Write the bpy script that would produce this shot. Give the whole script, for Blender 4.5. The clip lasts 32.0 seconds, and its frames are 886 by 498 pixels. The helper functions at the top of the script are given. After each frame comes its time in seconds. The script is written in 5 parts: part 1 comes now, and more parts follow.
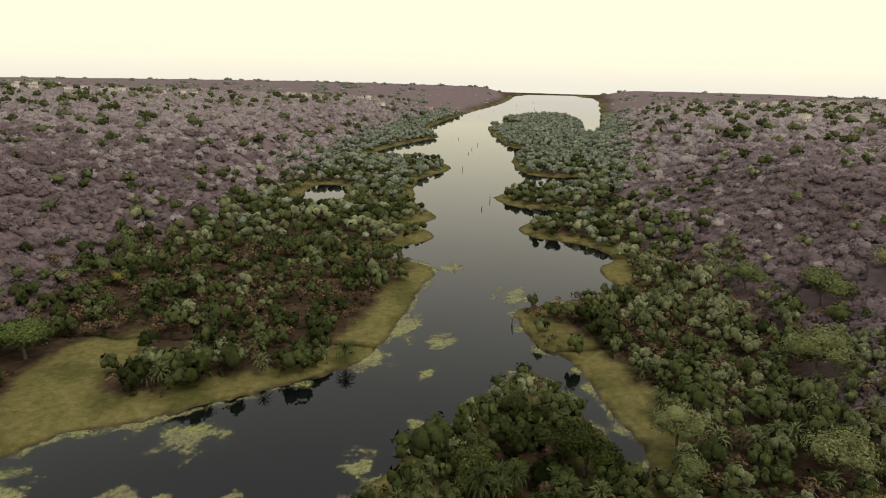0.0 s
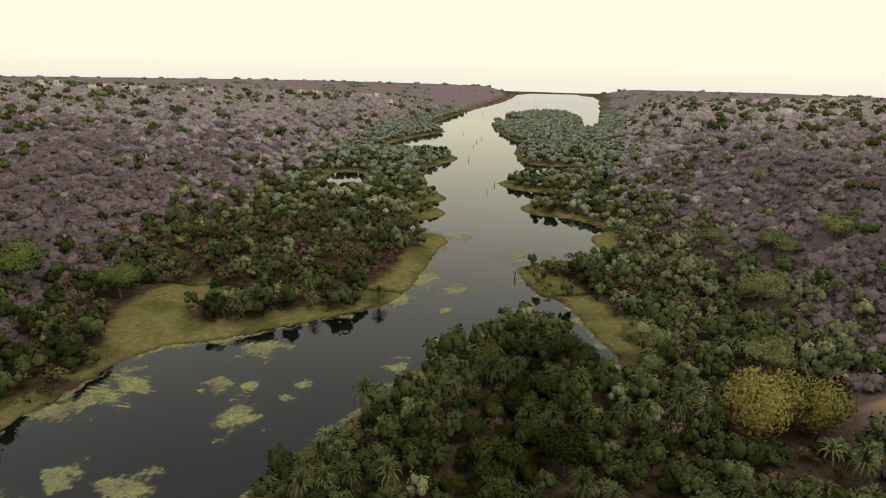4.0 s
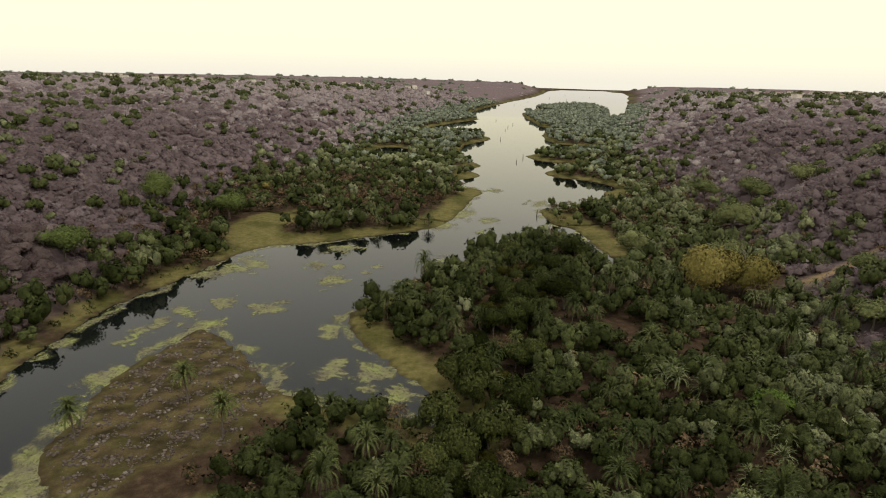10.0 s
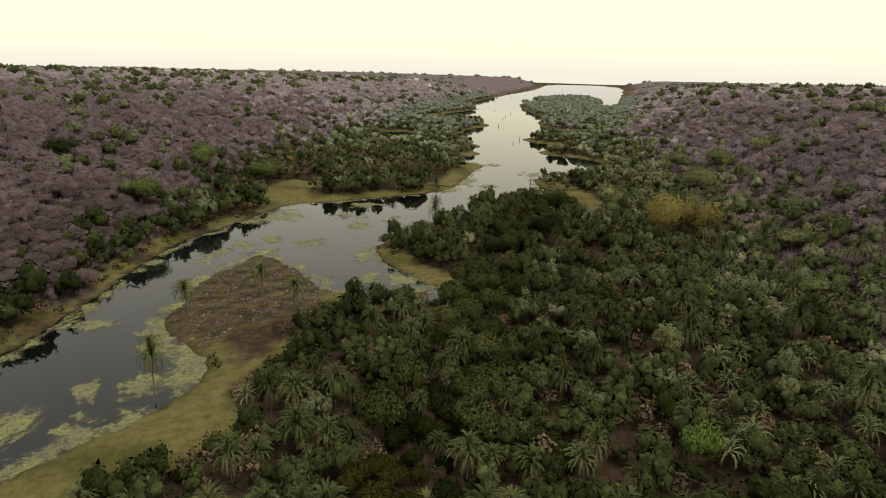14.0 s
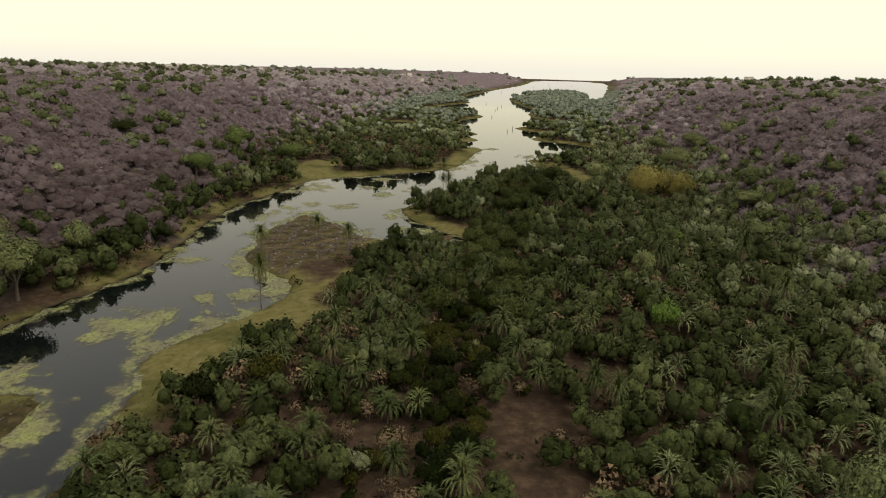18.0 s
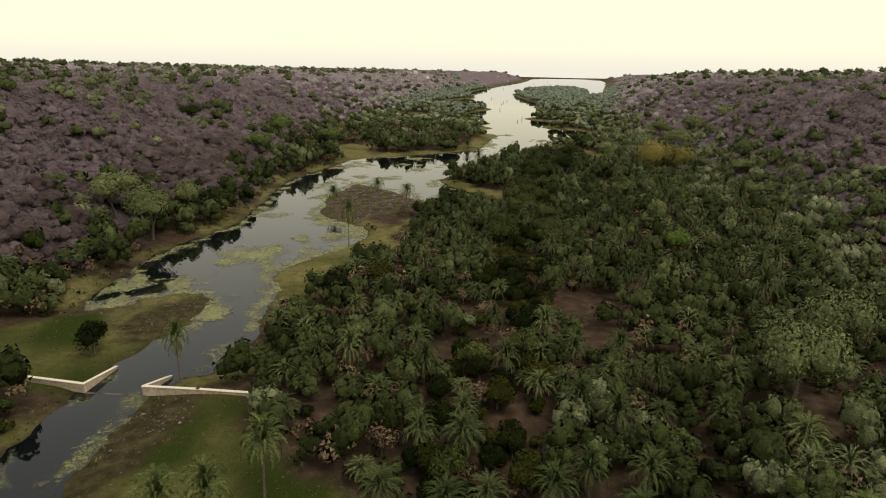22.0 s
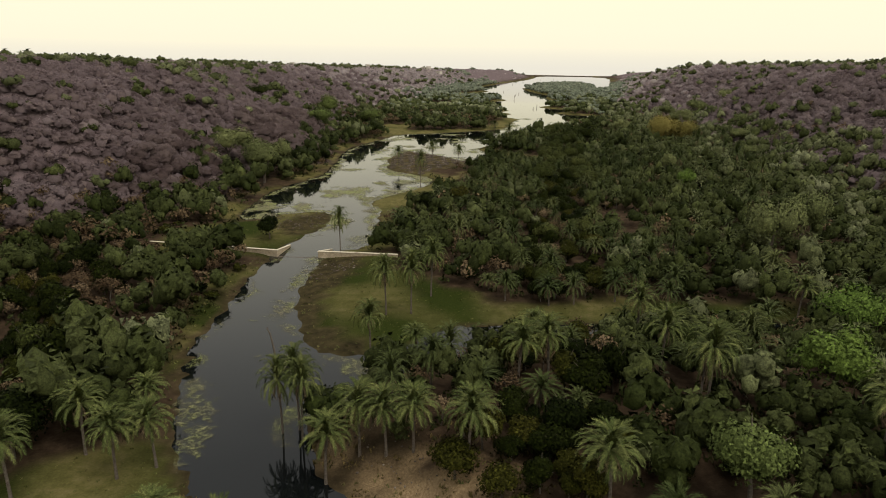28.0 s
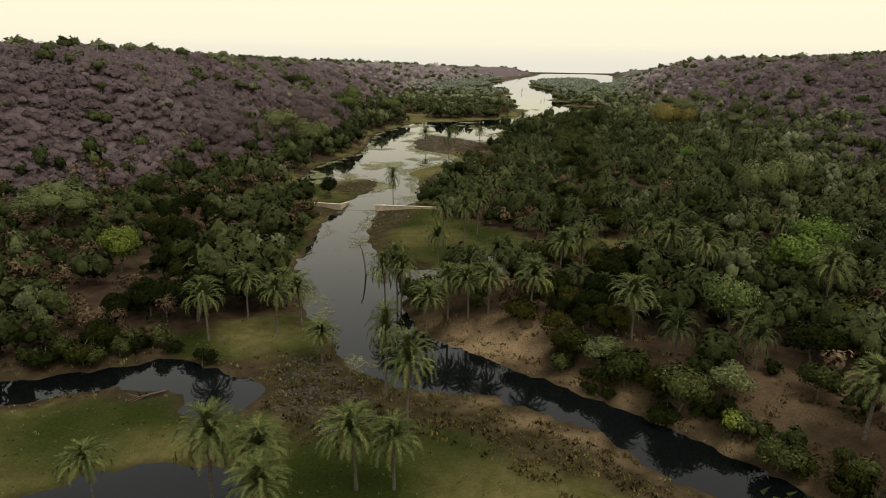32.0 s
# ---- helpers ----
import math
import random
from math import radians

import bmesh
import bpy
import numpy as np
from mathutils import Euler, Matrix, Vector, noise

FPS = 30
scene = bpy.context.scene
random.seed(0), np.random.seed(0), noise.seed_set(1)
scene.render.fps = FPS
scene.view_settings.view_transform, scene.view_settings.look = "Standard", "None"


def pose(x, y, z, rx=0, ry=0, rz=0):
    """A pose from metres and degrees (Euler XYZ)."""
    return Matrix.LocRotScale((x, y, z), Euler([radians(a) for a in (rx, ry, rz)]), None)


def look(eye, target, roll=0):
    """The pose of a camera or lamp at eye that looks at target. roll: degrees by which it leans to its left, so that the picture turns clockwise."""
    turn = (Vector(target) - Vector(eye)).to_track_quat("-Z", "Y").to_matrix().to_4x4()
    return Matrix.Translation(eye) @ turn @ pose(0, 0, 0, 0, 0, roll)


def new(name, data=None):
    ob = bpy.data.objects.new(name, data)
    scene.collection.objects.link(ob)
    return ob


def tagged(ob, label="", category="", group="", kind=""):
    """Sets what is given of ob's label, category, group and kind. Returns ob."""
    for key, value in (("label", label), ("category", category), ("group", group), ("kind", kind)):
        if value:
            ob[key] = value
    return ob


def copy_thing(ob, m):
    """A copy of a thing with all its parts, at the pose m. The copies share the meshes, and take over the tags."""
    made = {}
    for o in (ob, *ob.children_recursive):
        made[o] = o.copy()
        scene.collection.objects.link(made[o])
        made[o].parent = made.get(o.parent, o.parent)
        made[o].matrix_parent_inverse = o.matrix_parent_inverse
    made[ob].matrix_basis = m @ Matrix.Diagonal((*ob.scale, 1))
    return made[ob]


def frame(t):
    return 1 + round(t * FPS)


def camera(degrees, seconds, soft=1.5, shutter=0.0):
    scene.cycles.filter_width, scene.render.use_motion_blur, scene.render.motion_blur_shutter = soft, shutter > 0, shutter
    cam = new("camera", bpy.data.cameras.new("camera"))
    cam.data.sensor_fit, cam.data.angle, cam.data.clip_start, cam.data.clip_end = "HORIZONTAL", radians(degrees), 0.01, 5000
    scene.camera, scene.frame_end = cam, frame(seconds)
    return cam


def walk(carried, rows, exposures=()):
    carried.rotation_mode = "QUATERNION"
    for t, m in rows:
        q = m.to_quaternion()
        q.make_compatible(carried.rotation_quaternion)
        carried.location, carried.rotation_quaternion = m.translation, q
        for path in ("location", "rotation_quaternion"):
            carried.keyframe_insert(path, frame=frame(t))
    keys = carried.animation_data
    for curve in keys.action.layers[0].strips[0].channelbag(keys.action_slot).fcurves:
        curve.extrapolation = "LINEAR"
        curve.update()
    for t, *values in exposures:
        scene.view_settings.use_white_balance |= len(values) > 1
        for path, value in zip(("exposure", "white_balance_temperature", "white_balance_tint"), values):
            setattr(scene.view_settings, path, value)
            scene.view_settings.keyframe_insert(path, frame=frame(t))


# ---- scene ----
cam = camera(69.08, 32.0, 1.05)
ROWS = [
    (0.0, -1.13, 3.71, 97.46, 73.801, -1.374, -0.017),
    (0.5, -1.90, -2.87, 97.46, 73.784, -1.386, -0.042),
    (1.0, -2.42, -9.48, 97.38, 73.766, -1.352, -0.018),
    (2.0, -3.84, -22.78, 97.33, 73.711, -1.302, -0.027),
    (3.0, -5.20, -35.53, 97.20, 73.676, -1.270, -0.062),
    (3.5, -5.96, -41.45, 96.41, 73.742, -1.305, -0.055),
    (5.5, -8.20, -65.58, 92.36, 73.903, -1.473, 1.595),
    (6.0, -8.55, -71.84, 91.13, 73.934, -1.521, 1.950),
    (7.0, -8.75, -84.71, 89.01, 73.925, -1.473, 2.422),
    (8.0, -8.83, -97.53, 86.63, 73.940, -1.379, 2.693),
    (9.0, -8.95, -110.86, 84.48, 73.895, -1.339, 2.854),
    (10.0, -8.74, -124.55, 82.41, 73.847, -1.348, 2.970),
    (11.0, -9.21, -138.00, 80.13, 73.809, -1.337, 3.017),
    (12.0, -9.36, -151.79, 78.12, 73.731, -1.286, 3.126),
    (13.0, -9.72, -165.88, 76.53, 73.683, -1.298, 3.201),
    (14.0, -10.07, -180.40, 75.68, 73.609, -1.358, 2.821),
    (14.5, -10.49, -187.29, 75.32, 73.588, -1.367, 2.650),
    (16.5, -15.48, -213.70, 73.56, 73.538, -1.354, 1.632),
    (17.0, -17.37, -220.15, 73.24, 73.485, -1.383, 1.572),
    (18.0, -21.57, -232.85, 72.40, 73.418, -1.416, 1.569),
    (19.0, -26.45, -244.77, 70.62, 73.437, -1.303, 1.457),
    (20.0, -31.49, -257.01, 69.01, 73.486, -1.220, 1.313),
    (21.0, -36.50, -269.30, 67.54, 73.485, -1.101, 1.188),
    (22.0, -41.14, -281.71, 65.62, 73.512, -0.938, 1.103),
    (23.0, -45.97, -294.12, 63.44, 73.529, -0.850, 0.978),
    (24.0, -50.00, -305.49, 61.50, 73.550, -0.835, 1.040),
    (25.0, -53.51, -315.76, 59.79, 73.590, -0.820, 1.101),
    (25.5, -55.21, -320.75, 59.06, 73.585, -0.817, 1.134),
    (27.5, -61.76, -339.65, 56.09, 73.578, -0.771, 1.169),
    (28.0, -63.31, -344.42, 55.42, 73.603, -0.804, 1.222),
    (29.0, -66.40, -354.32, 54.23, 73.579, -0.815, 1.244),
    (30.0, -69.74, -364.37, 52.99, 73.554, -0.838, 1.259),
    (31.0, -72.87, -374.35, 51.57, 73.510, -0.845, 1.291),
    (31.5, -74.03, -378.44, 50.94, 73.507, -0.834, 1.323),
    (32.0, -74.88, -381.82, 50.32, 73.495, -0.822, 1.356),
]
EXPOSURES = [(0.0, 0.26), (14.0, 0.28), (24.0, 0.23), (32.0, 0.14)]
walk(cam, [(t, pose(x, y, z, rx, ry, rz)) for t, x, y, z, rx, ry, rz in ROWS], EXPOSURES)

# ---- light: a bright, hazy, almost shadowless sky ----
SUN_EL, SUN_AZ = 62.0, 130.0
scene.view_settings.exposure = 0.0
world = bpy.data.worlds.new("hazy_sky")
scene.world = world
world.use_nodes = True
wn, wl = world.node_tree.nodes, world.node_tree.links
wn.clear()
sky = wn.new("ShaderNodeTexSky")
sky.sky_type = "NISHITA"
sky.sun_disc = False
sky.sun_elevation, sky.sun_rotation = radians(SUN_EL), radians(SUN_AZ)
sky.dust_density, sky.air_density = 5.0, 1.5
bg_sky = wn.new("ShaderNodeBackground")
bg_sky.inputs["Strength"].default_value = 0.008
wl.new(sky.outputs[0], bg_sky.inputs["Color"])
co = wn.new("ShaderNodeTexCoord")
sep = wn.new("ShaderNodeSeparateXYZ")
wl.new(co.outputs["Generated"], sep.inputs[0])
ramp = wn.new("ShaderNodeValToRGB")
els = ramp.color_ramp.elements
els[0].position, els[0].color = 0.0, (0.915, 0.85, 0.655, 1)
els[1].position, els[1].color = 1.0, (0.86, 0.85, 0.82, 1)
for at, col in ((0.04, (0.95, 0.885, 0.67, 1)), (0.10, (0.965, 0.905, 0.66, 1)), (0.22, (0.94, 0.885, 0.70, 1)), (0.42, (0.74, 0.72, 0.65, 1)), (0.55, (0.64, 0.63, 0.60, 1)), (0.7, (0.74, 0.73, 0.70, 1))):
    e = els.new(at)
    e.color = col
wl.new(sep.outputs["Z"], ramp.inputs[0])
bg_haze = wn.new("ShaderNodeBackground")
bg_haze.inputs["Strength"].default_value = 0.96
wl.new(ramp.outputs[0], bg_haze.inputs["Color"])
both = wn.new("ShaderNodeAddShader")
wl.new(bg_sky.outputs[0], both.inputs[0])
wl.new(bg_haze.outputs[0], both.inputs[1])
out = wn.new("ShaderNodeOutputWorld")
wl.new(both.outputs[0], out.inputs["Surface"])

sun = new("sun", bpy.data.lights.new("sun", "SUN"))
sun.data.energy, sun.data.angle, sun.data.color = 1.4, radians(28), (1.0, 0.94, 0.82)
az, el = radians(SUN_AZ), radians(SUN_EL)
sun.matrix_world = look((300 * math.sin(az) * math.cos(el), 300 * math.cos(az) * math.cos(el), 300 * math.sin(el)), (0, 0, 0))


# ---- materials ----
def material(name, rough=0.8, spec=0.2, metal=0.0):
    m = bpy.data.materials.new(name)
    m.use_nodes = True
    b = m.node_tree.nodes["Principled BSDF"]
    b.inputs["Roughness"].default_value = rough
    b.inputs["Specular IOR Level"].default_value = spec
    b.inputs["Metallic"].default_value = metal
    return m, m.node_tree.nodes, m.node_tree.links, b


def noise_node(n, l, scale, detail=4.0, rough=0.6, source="Position"):
    """Noise over the world's metres, or over the object's own."""
    t = n.new("ShaderNodeTexNoise")
    t.inputs["Scale"].default_value, t.inputs["Detail"].default_value, t.inputs["Roughness"].default_value = scale, detail, rough
    if source == "Position":
        l.new(n.new("ShaderNodeNewGeometry").outputs["Position"], t.inputs["Vector"])
    else:
        l.new(n.new("ShaderNodeTexCoord").outputs["Object"], t.inputs["Vector"])
    return t.outputs["Fac"]


def stops(n, l, fac, *cols):
    r = n.new("ShaderNodeValToRGB")
    e = r.color_ramp.elements
    e[0].position, e[0].color = cols[0][0], (*cols[0][1], 1)
    e[1].position, e[1].color = cols[-1][0], (*cols[-1][1], 1)
    for at, c in cols[1:-1]:
        e.new(at).color = (*c, 1)
    l.new(fac, r.inputs[0])
    return r.outputs[0]


def blend(n, l, fac, a, b, kind="MIX"):
    m = n.new("ShaderNodeMix")
    m.data_type, m.blend_type = "RGBA", kind
    for s, v in ((m.inputs[0], fac), (m.inputs[6], a), (m.inputs[7], b)):
        if isinstance(v, (int, float)):
            s.default_value = v
        elif isinstance(v, tuple):
            s.default_value = (*v, 1)
        else:
            l.new(v, s)
    return m.outputs[2]


def relief(n, l, b, height, strength, distance):
    u = n.new("ShaderNodeBump")
    u.inputs["Strength"].default_value, u.inputs["Distance"].default_value = strength, distance
    l.new(height, u.inputs["Height"])
    l.new(u.outputs[0], b.inputs["Normal"])


def mask(n, l, name):
    a = n.new("ShaderNodeAttribute")
    a.attribute_name = name
    return a.outputs["Fac"]


def leaf_material(name, dark, mid, light, per="tone", rough=0.7, spec=0.04, spread=0.32, bump=0.14, rough_grain=0.5, thin=0.0):
    """Foliage: tone from tree to tree (stored on the mesh, or by object), finer change from leaf to leaf."""
    m, n, l, b = material(name, rough, spec)
    if per == "tone":
        tone = mask(n, l, "tone")
    else:
        tone = n.new("ShaderNodeObjectInfo").outputs["Random"]
    base = stops(n, l, tone, (0.0, dark), (0.5, mid), (1.0, light))
    isle = n.new("ShaderNodeNewGeometry").outputs["Random Per Island"]
    lo, hi = 1 - spread, 1 + spread
    fine = stops(n, l, isle, (0.0, (lo, lo, lo)), (0.7, (1.0, 1.0, 0.98)), (1.0, (hi, hi, hi * 0.92)))
    grain = noise_node(n, l, 3.2, 5, 0.75)
    g0, g1 = 1 - rough_grain, 1 + rough_grain
    spots_ = stops(n, l, grain, (0.38, (g0, g0, g0)), (0.62, (g1, g1, g1)))
    c = blend(n, l, 1.0, base, fine, "MULTIPLY")
    c = blend(n, l, 1.0, c, spots_, "MULTIPLY")
    l.new(c, b.inputs["Base Color"])
    relief(n, l, b, grain, 0.8, bump)
    if thin:  # open twigs let part of the light through
        glowing = n.new("ShaderNodeBsdfTranslucent")
        l.new(c, glowing.inputs["Color"])
        mix = n.new("ShaderNodeMixShader")
        mix.inputs[0].default_value = thin
        l.new(b.outputs[0], mix.inputs[1])
        l.new(glowing.outputs[0], mix.inputs[2])
        l.new(mix.outputs[0], n["Material Output"].inputs["Surface"])
    return m


GREEN = ((0.019, 0.025, 0.006), (0.058, 0.067, 0.023), (0.180, 0.188, 0.104))
DEEP = ((0.0075, 0.0115, 0.0015), (0.016, 0.021, 0.0027), (0.044, 0.042, 0.007))
SOFT = ((0.024, 0.031, 0.007), (0.040, 0.048, 0.012), (0.066, 0.073, 0.022))
DRY = ((0.072, 0.047, 0.026), (0.112, 0.076, 0.043), (0.160, 0.113, 0.066))
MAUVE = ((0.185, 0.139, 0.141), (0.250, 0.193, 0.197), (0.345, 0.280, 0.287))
# haze put into the colour: paler, greyer mauve and green for distant woods
HAZED_MAUVE = ((0.290, 0.235, 0.234), (0.365, 0.305, 0.304), (0.440, 0.380, 0.378))
HAZED_GREEN = ((0.095, 0.110, 0.078), (0.140, 0.156, 0.112), (0.190, 0.204, 0.150))
m_leaf_far = leaf_material("leaves_wood", *GREEN)
m_leaf = leaf_material("leaves_tree", *GREEN, per="object")
m_leaf_deep = leaf_material("leaves_broad_dark", *DEEP, per="object", spread=0.62)
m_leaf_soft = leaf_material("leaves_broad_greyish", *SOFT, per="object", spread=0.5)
m_dry = leaf_material("leaves_withered", *DRY, per="object")
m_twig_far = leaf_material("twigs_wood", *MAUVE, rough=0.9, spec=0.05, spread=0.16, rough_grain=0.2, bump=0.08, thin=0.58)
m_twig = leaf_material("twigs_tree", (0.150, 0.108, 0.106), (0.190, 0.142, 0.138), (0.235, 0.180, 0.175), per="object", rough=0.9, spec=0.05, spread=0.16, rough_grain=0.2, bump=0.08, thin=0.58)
# far copy of the twigs with haze mixed into its base colour
m_twig_hazed = leaf_material("twigs_hazed", *HAZED_MAUVE, rough=0.9, spec=0.05, spread=0.12, rough_grain=0.18, bump=0.08, thin=0.45)
# far copy of the leaves, paled the same way
m_leaf_hazed = leaf_material("leaves_hazed", *HAZED_GREEN)
m_yellow = leaf_material("leaves_yellowing", (0.150, 0.128, 0.036), (0.178, 0.148, 0.042), (0.205, 0.170, 0.05), per="object", spread=0.14, rough_grain=0.3)
m_bright = leaf_material("leaves_fresh", (0.066, 0.110, 0.022), (0.088, 0.134, 0.027), (0.118, 0.152, 0.034), per="object")
m_lime = leaf_material("leaves_lime", (0.105, 0.135, 0.024), (0.130, 0.158, 0.029), (0.155, 0.178, 0.035), per="object")
m_fresh_olive = leaf_material("leaves_fresh_olive", (0.090, 0.115, 0.034), (0.105, 0.130, 0.038), (0.125, 0.145, 0.045), per="object")
m_pale = leaf_material("leaves_feathery", (0.10, 0.115, 0.045), (0.125, 0.138, 0.054), (0.15, 0.16, 0.066), per="object")
m_frond = leaf_material("palm_fronds", (0.058, 0.074, 0.022), (0.086, 0.103, 0.032), (0.128, 0.138, 0.046), per="object", rough=0.65, spec=0.06, bump=0.03)
m_frond_far = leaf_material("palm_fronds_wood", (0.066, 0.082, 0.030), (0.100, 0.116, 0.047), (0.150, 0.162, 0.074), rough=0.65, spec=0.06, bump=0.03)
m_frond_wood = leaf_material("palm_fronds_greyish", (0.040, 0.054, 0.016), (0.064, 0.078, 0.026), (0.108, 0.119, 0.044), per="object", rough=0.65, spec=0.06, bump=0.03)
m_frond_dead = leaf_material("palm_fronds_dead", (0.13, 0.10, 0.06), (0.16, 0.12, 0.075), (0.2, 0.15, 0.09), per="object")

m_bark, n, l, b = material("bark", 0.9, 0.1)
f = noise_node(n, l, 3.0, 6, 0.7, "Object")
l.new(stops(n, l, f, (0.3, (0.07, 0.055, 0.042)), (0.7, (0.19, 0.16, 0.13))), b.inputs["Base Color"])
relief(n, l, b, f, 0.6, 0.05)

m_ground, n, l, b = material("valley_soil", 0.95, 0.02)
mid_, fine = noise_node(n, l, 0.4, 6, 0.65), noise_node(n, l, 3.0, 8, 0.7)
soil = stops(n, l, mid_, (0.3, (0.030, 0.020, 0.013)), (0.5, (0.048, 0.032, 0.020)), (0.72, (0.088, 0.060, 0.036)))
grass = stops(n, l, mid_, (0.3, (0.076, 0.069, 0.022)), (0.5, (0.116, 0.102, 0.036)), (0.7, (0.165, 0.135, 0.060)))
green = stops(n, l, fine, (0.3, (0.017, 0.024, 0.005)), (0.6, (0.028, 0.037, 0.007)), (0.8, (0.047, 0.051, 0.011)))
grass = blend(n, l, mask(n, l, "lush"), grass, green)
mud = stops(n, l, mid_, (0.3, (0.022, 0.018, 0.009)), (0.5, (0.040, 0.032, 0.015)), (0.7, (0.072, 0.056, 0.026)))
litter = stops(n, l, mid_, (0.3, (0.105, 0.078, 0.079)), (0.7, (0.172, 0.130, 0.132)))
sand = stops(n, l, fine, (0.3, (0.16, 0.108, 0.058)), (0.7, (0.30, 0.215, 0.12)))
col = blend(n, l, mask(n, l, "slope"), soil, litter)
col = blend(n, l, mask(n, l, "grass"), col, grass)
col = blend(n, l, mask(n, l, "mud"), col, mud)
col = blend(n, l, mask(n, l, "sand"), col, sand)
tint = stops(n, l, fine, (0.2, (0.72, 0.72, 0.72)), (0.8, (1.25, 1.25, 1.25)))
l.new(blend(n, l, 1.0, col, tint, "MULTIPLY"), b.inputs["Base Color"])
relief(n, l, b, fine, 0.7, 0.25)

m_water, n, l, b = material("lake_water", 0.03, 0.5)
b.inputs["IOR"].default_value = 1.333
w1 = noise_node(n, l, 0.012, 3, 0.5)
l.new(stops(n, l, w1, (0.35, (0.002, 0.003, 0.003)), (0.7, (0.006, 0.007, 0.007))), b.inputs["Base Color"])
relief(n, l, b, noise_node(n, l, 1.2, 3, 0.6), 0.05, 0.02)

m_weed, n, l, b = material("pond_weed", 0.7, 0.3)
wf, wm = noise_node(n, l, 2.2, 6, 0.7), noise_node(n, l, 0.16, 4, 0.6)
wc = stops(n, l, wm, (0.32, (0.130, 0.112, 0.070)), (0.48, (0.180, 0.172, 0.080)), (0.68, (0.230, 0.250, 0.072)))
l.new(blend(n, l, 1.0, wc, stops(n, l, wf, (0.25, (0.45, 0.45, 0.45)), (0.7, (1.2, 1.2, 1.2))), "MULTIPLY"), b.inputs["Base Color"])
holes = n.new("ShaderNodeMixShader")
clear = n.new("ShaderNodeBsdfTransparent")
thin = n.new("ShaderNodeMath")
thin.operation = "ADD"
l.new(noise_node(n, l, 0.85, 9, 0.85), thin.inputs[0])
l.new(mask(n, l, "cover"), thin.inputs[1])
l.new(stops(n, l, thin.outputs[0], (0.64, (0, 0, 0)), (0.72, (0.45, 0.45, 0.45)), (0.84, (0.92, 0.92, 0.92))), holes.inputs[0])
l.new(clear.outputs[0], holes.inputs[1])
l.new(b.outputs[0], holes.inputs[2])
l.new(holes.outputs[0], n["Material Output"].inputs["Surface"])

m_wall, n, l, b = material("weir_plaster", 0.85, 0.2)
f, g = noise_node(n, l, 1.5, 6, 0.7), noise_node(n, l, 0.4, 4, 0.6)
c = stops(n, l, g, (0.3, (0.36, 0.29, 0.20)), (0.7, (0.52, 0.43, 0.31)))
l.new(blend(n, l, 1.0, c, stops(n, l, f, (0.3, (0.6, 0.58, 0.55)), (0.6, (1.1, 1.1, 1.1))), "MULTIPLY"), b.inputs["Base Color"])
relief(n, l, b, f, 0.4, 0.03)
m_rock, n, l, b = material("rubble_stone", 0.9, 0.2)
f = noise_node(n, l, 2.0, 6, 0.7)
isle = n.new("ShaderNodeNewGeometry").outputs["Random Per Island"]
c = stops(n, l, isle, (0.0, (0.055, 0.042, 0.034)), (0.9, (0.12, 0.094, 0.074)), (1.0, (0.24, 0.205, 0.17)))
l.new(blend(n, l, 1.0, c, stops(n, l, f, (0.3, (0.7, 0.7, 0.7)), (0.7, (1.2, 1.2, 1.2))), "MULTIPLY"), b.inputs["Base Color"])

m_clod, n, l, b = material("wet_clods", 0.8, 0.3)
f = noise_node(n, l, 3.0, 5, 0.7)
l.new(stops(n, l, f, (0.3, (0.034, 0.026, 0.018)), (0.7, (0.078, 0.058, 0.039))), b.inputs["Base Color"])
# backdrop that glows by itself: haze painted as emission, graded by height
m_dist, n, l, b = material("far_haze_glow", 1.0, 0.0)
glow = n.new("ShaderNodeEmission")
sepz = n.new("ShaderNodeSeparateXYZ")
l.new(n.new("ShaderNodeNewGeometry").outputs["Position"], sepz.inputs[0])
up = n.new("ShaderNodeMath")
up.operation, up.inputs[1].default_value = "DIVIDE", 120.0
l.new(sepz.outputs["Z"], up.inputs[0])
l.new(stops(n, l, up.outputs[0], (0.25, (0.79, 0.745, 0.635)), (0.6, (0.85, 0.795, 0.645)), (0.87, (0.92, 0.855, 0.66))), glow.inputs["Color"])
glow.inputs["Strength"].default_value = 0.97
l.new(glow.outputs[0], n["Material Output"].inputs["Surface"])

# ---- the plan: shores, pools and meadows, in metres ----
SHORE_LEFT = [(-88, -288), (-95, -279), (-99, -270), (-105, -261), (-111, -243), (-114, -232), (-116, -200), (-116, -180), (-116, -166), (-114, -150),
              (-108, -136), (-106, -117), (-114, -109), (-125, -113), (-134, -126), (-141, -122), (-143, -100), (-141, -66), (-130, -40), (-128, -10),
              (-130, 20), (-132, 50), (-130, 78), (-122, 97), (-116, 118), (-109, 143), (-98, 157), (-84, 159), (-70, 170), (-50, 182), (-34, 193), (-24, 203),
              (-16, 232), (-10, 272), (0, 302)]
SHORE_LEFT_FAR = [(-11, 313), (-23, 319), (-41, 322), (-50, 329), (-27, 338), (-13, 348), (-2, 364), (-10, 383), (-23, 387), (-12, 393), (0, 415), (-18, 446), (-21, 485), (-22, 541),
                  (-11, 570), (9, 604), (8, 640), (-20, 668), (-55, 668), (-84, 676), (-76, 715), (-43, 798), (-16, 851), (2, 882), (-30, 960), (10, 1150), (60, 1350), (114, 1524), (160, 1700),
                  (200, 1900), (235, 2150)]
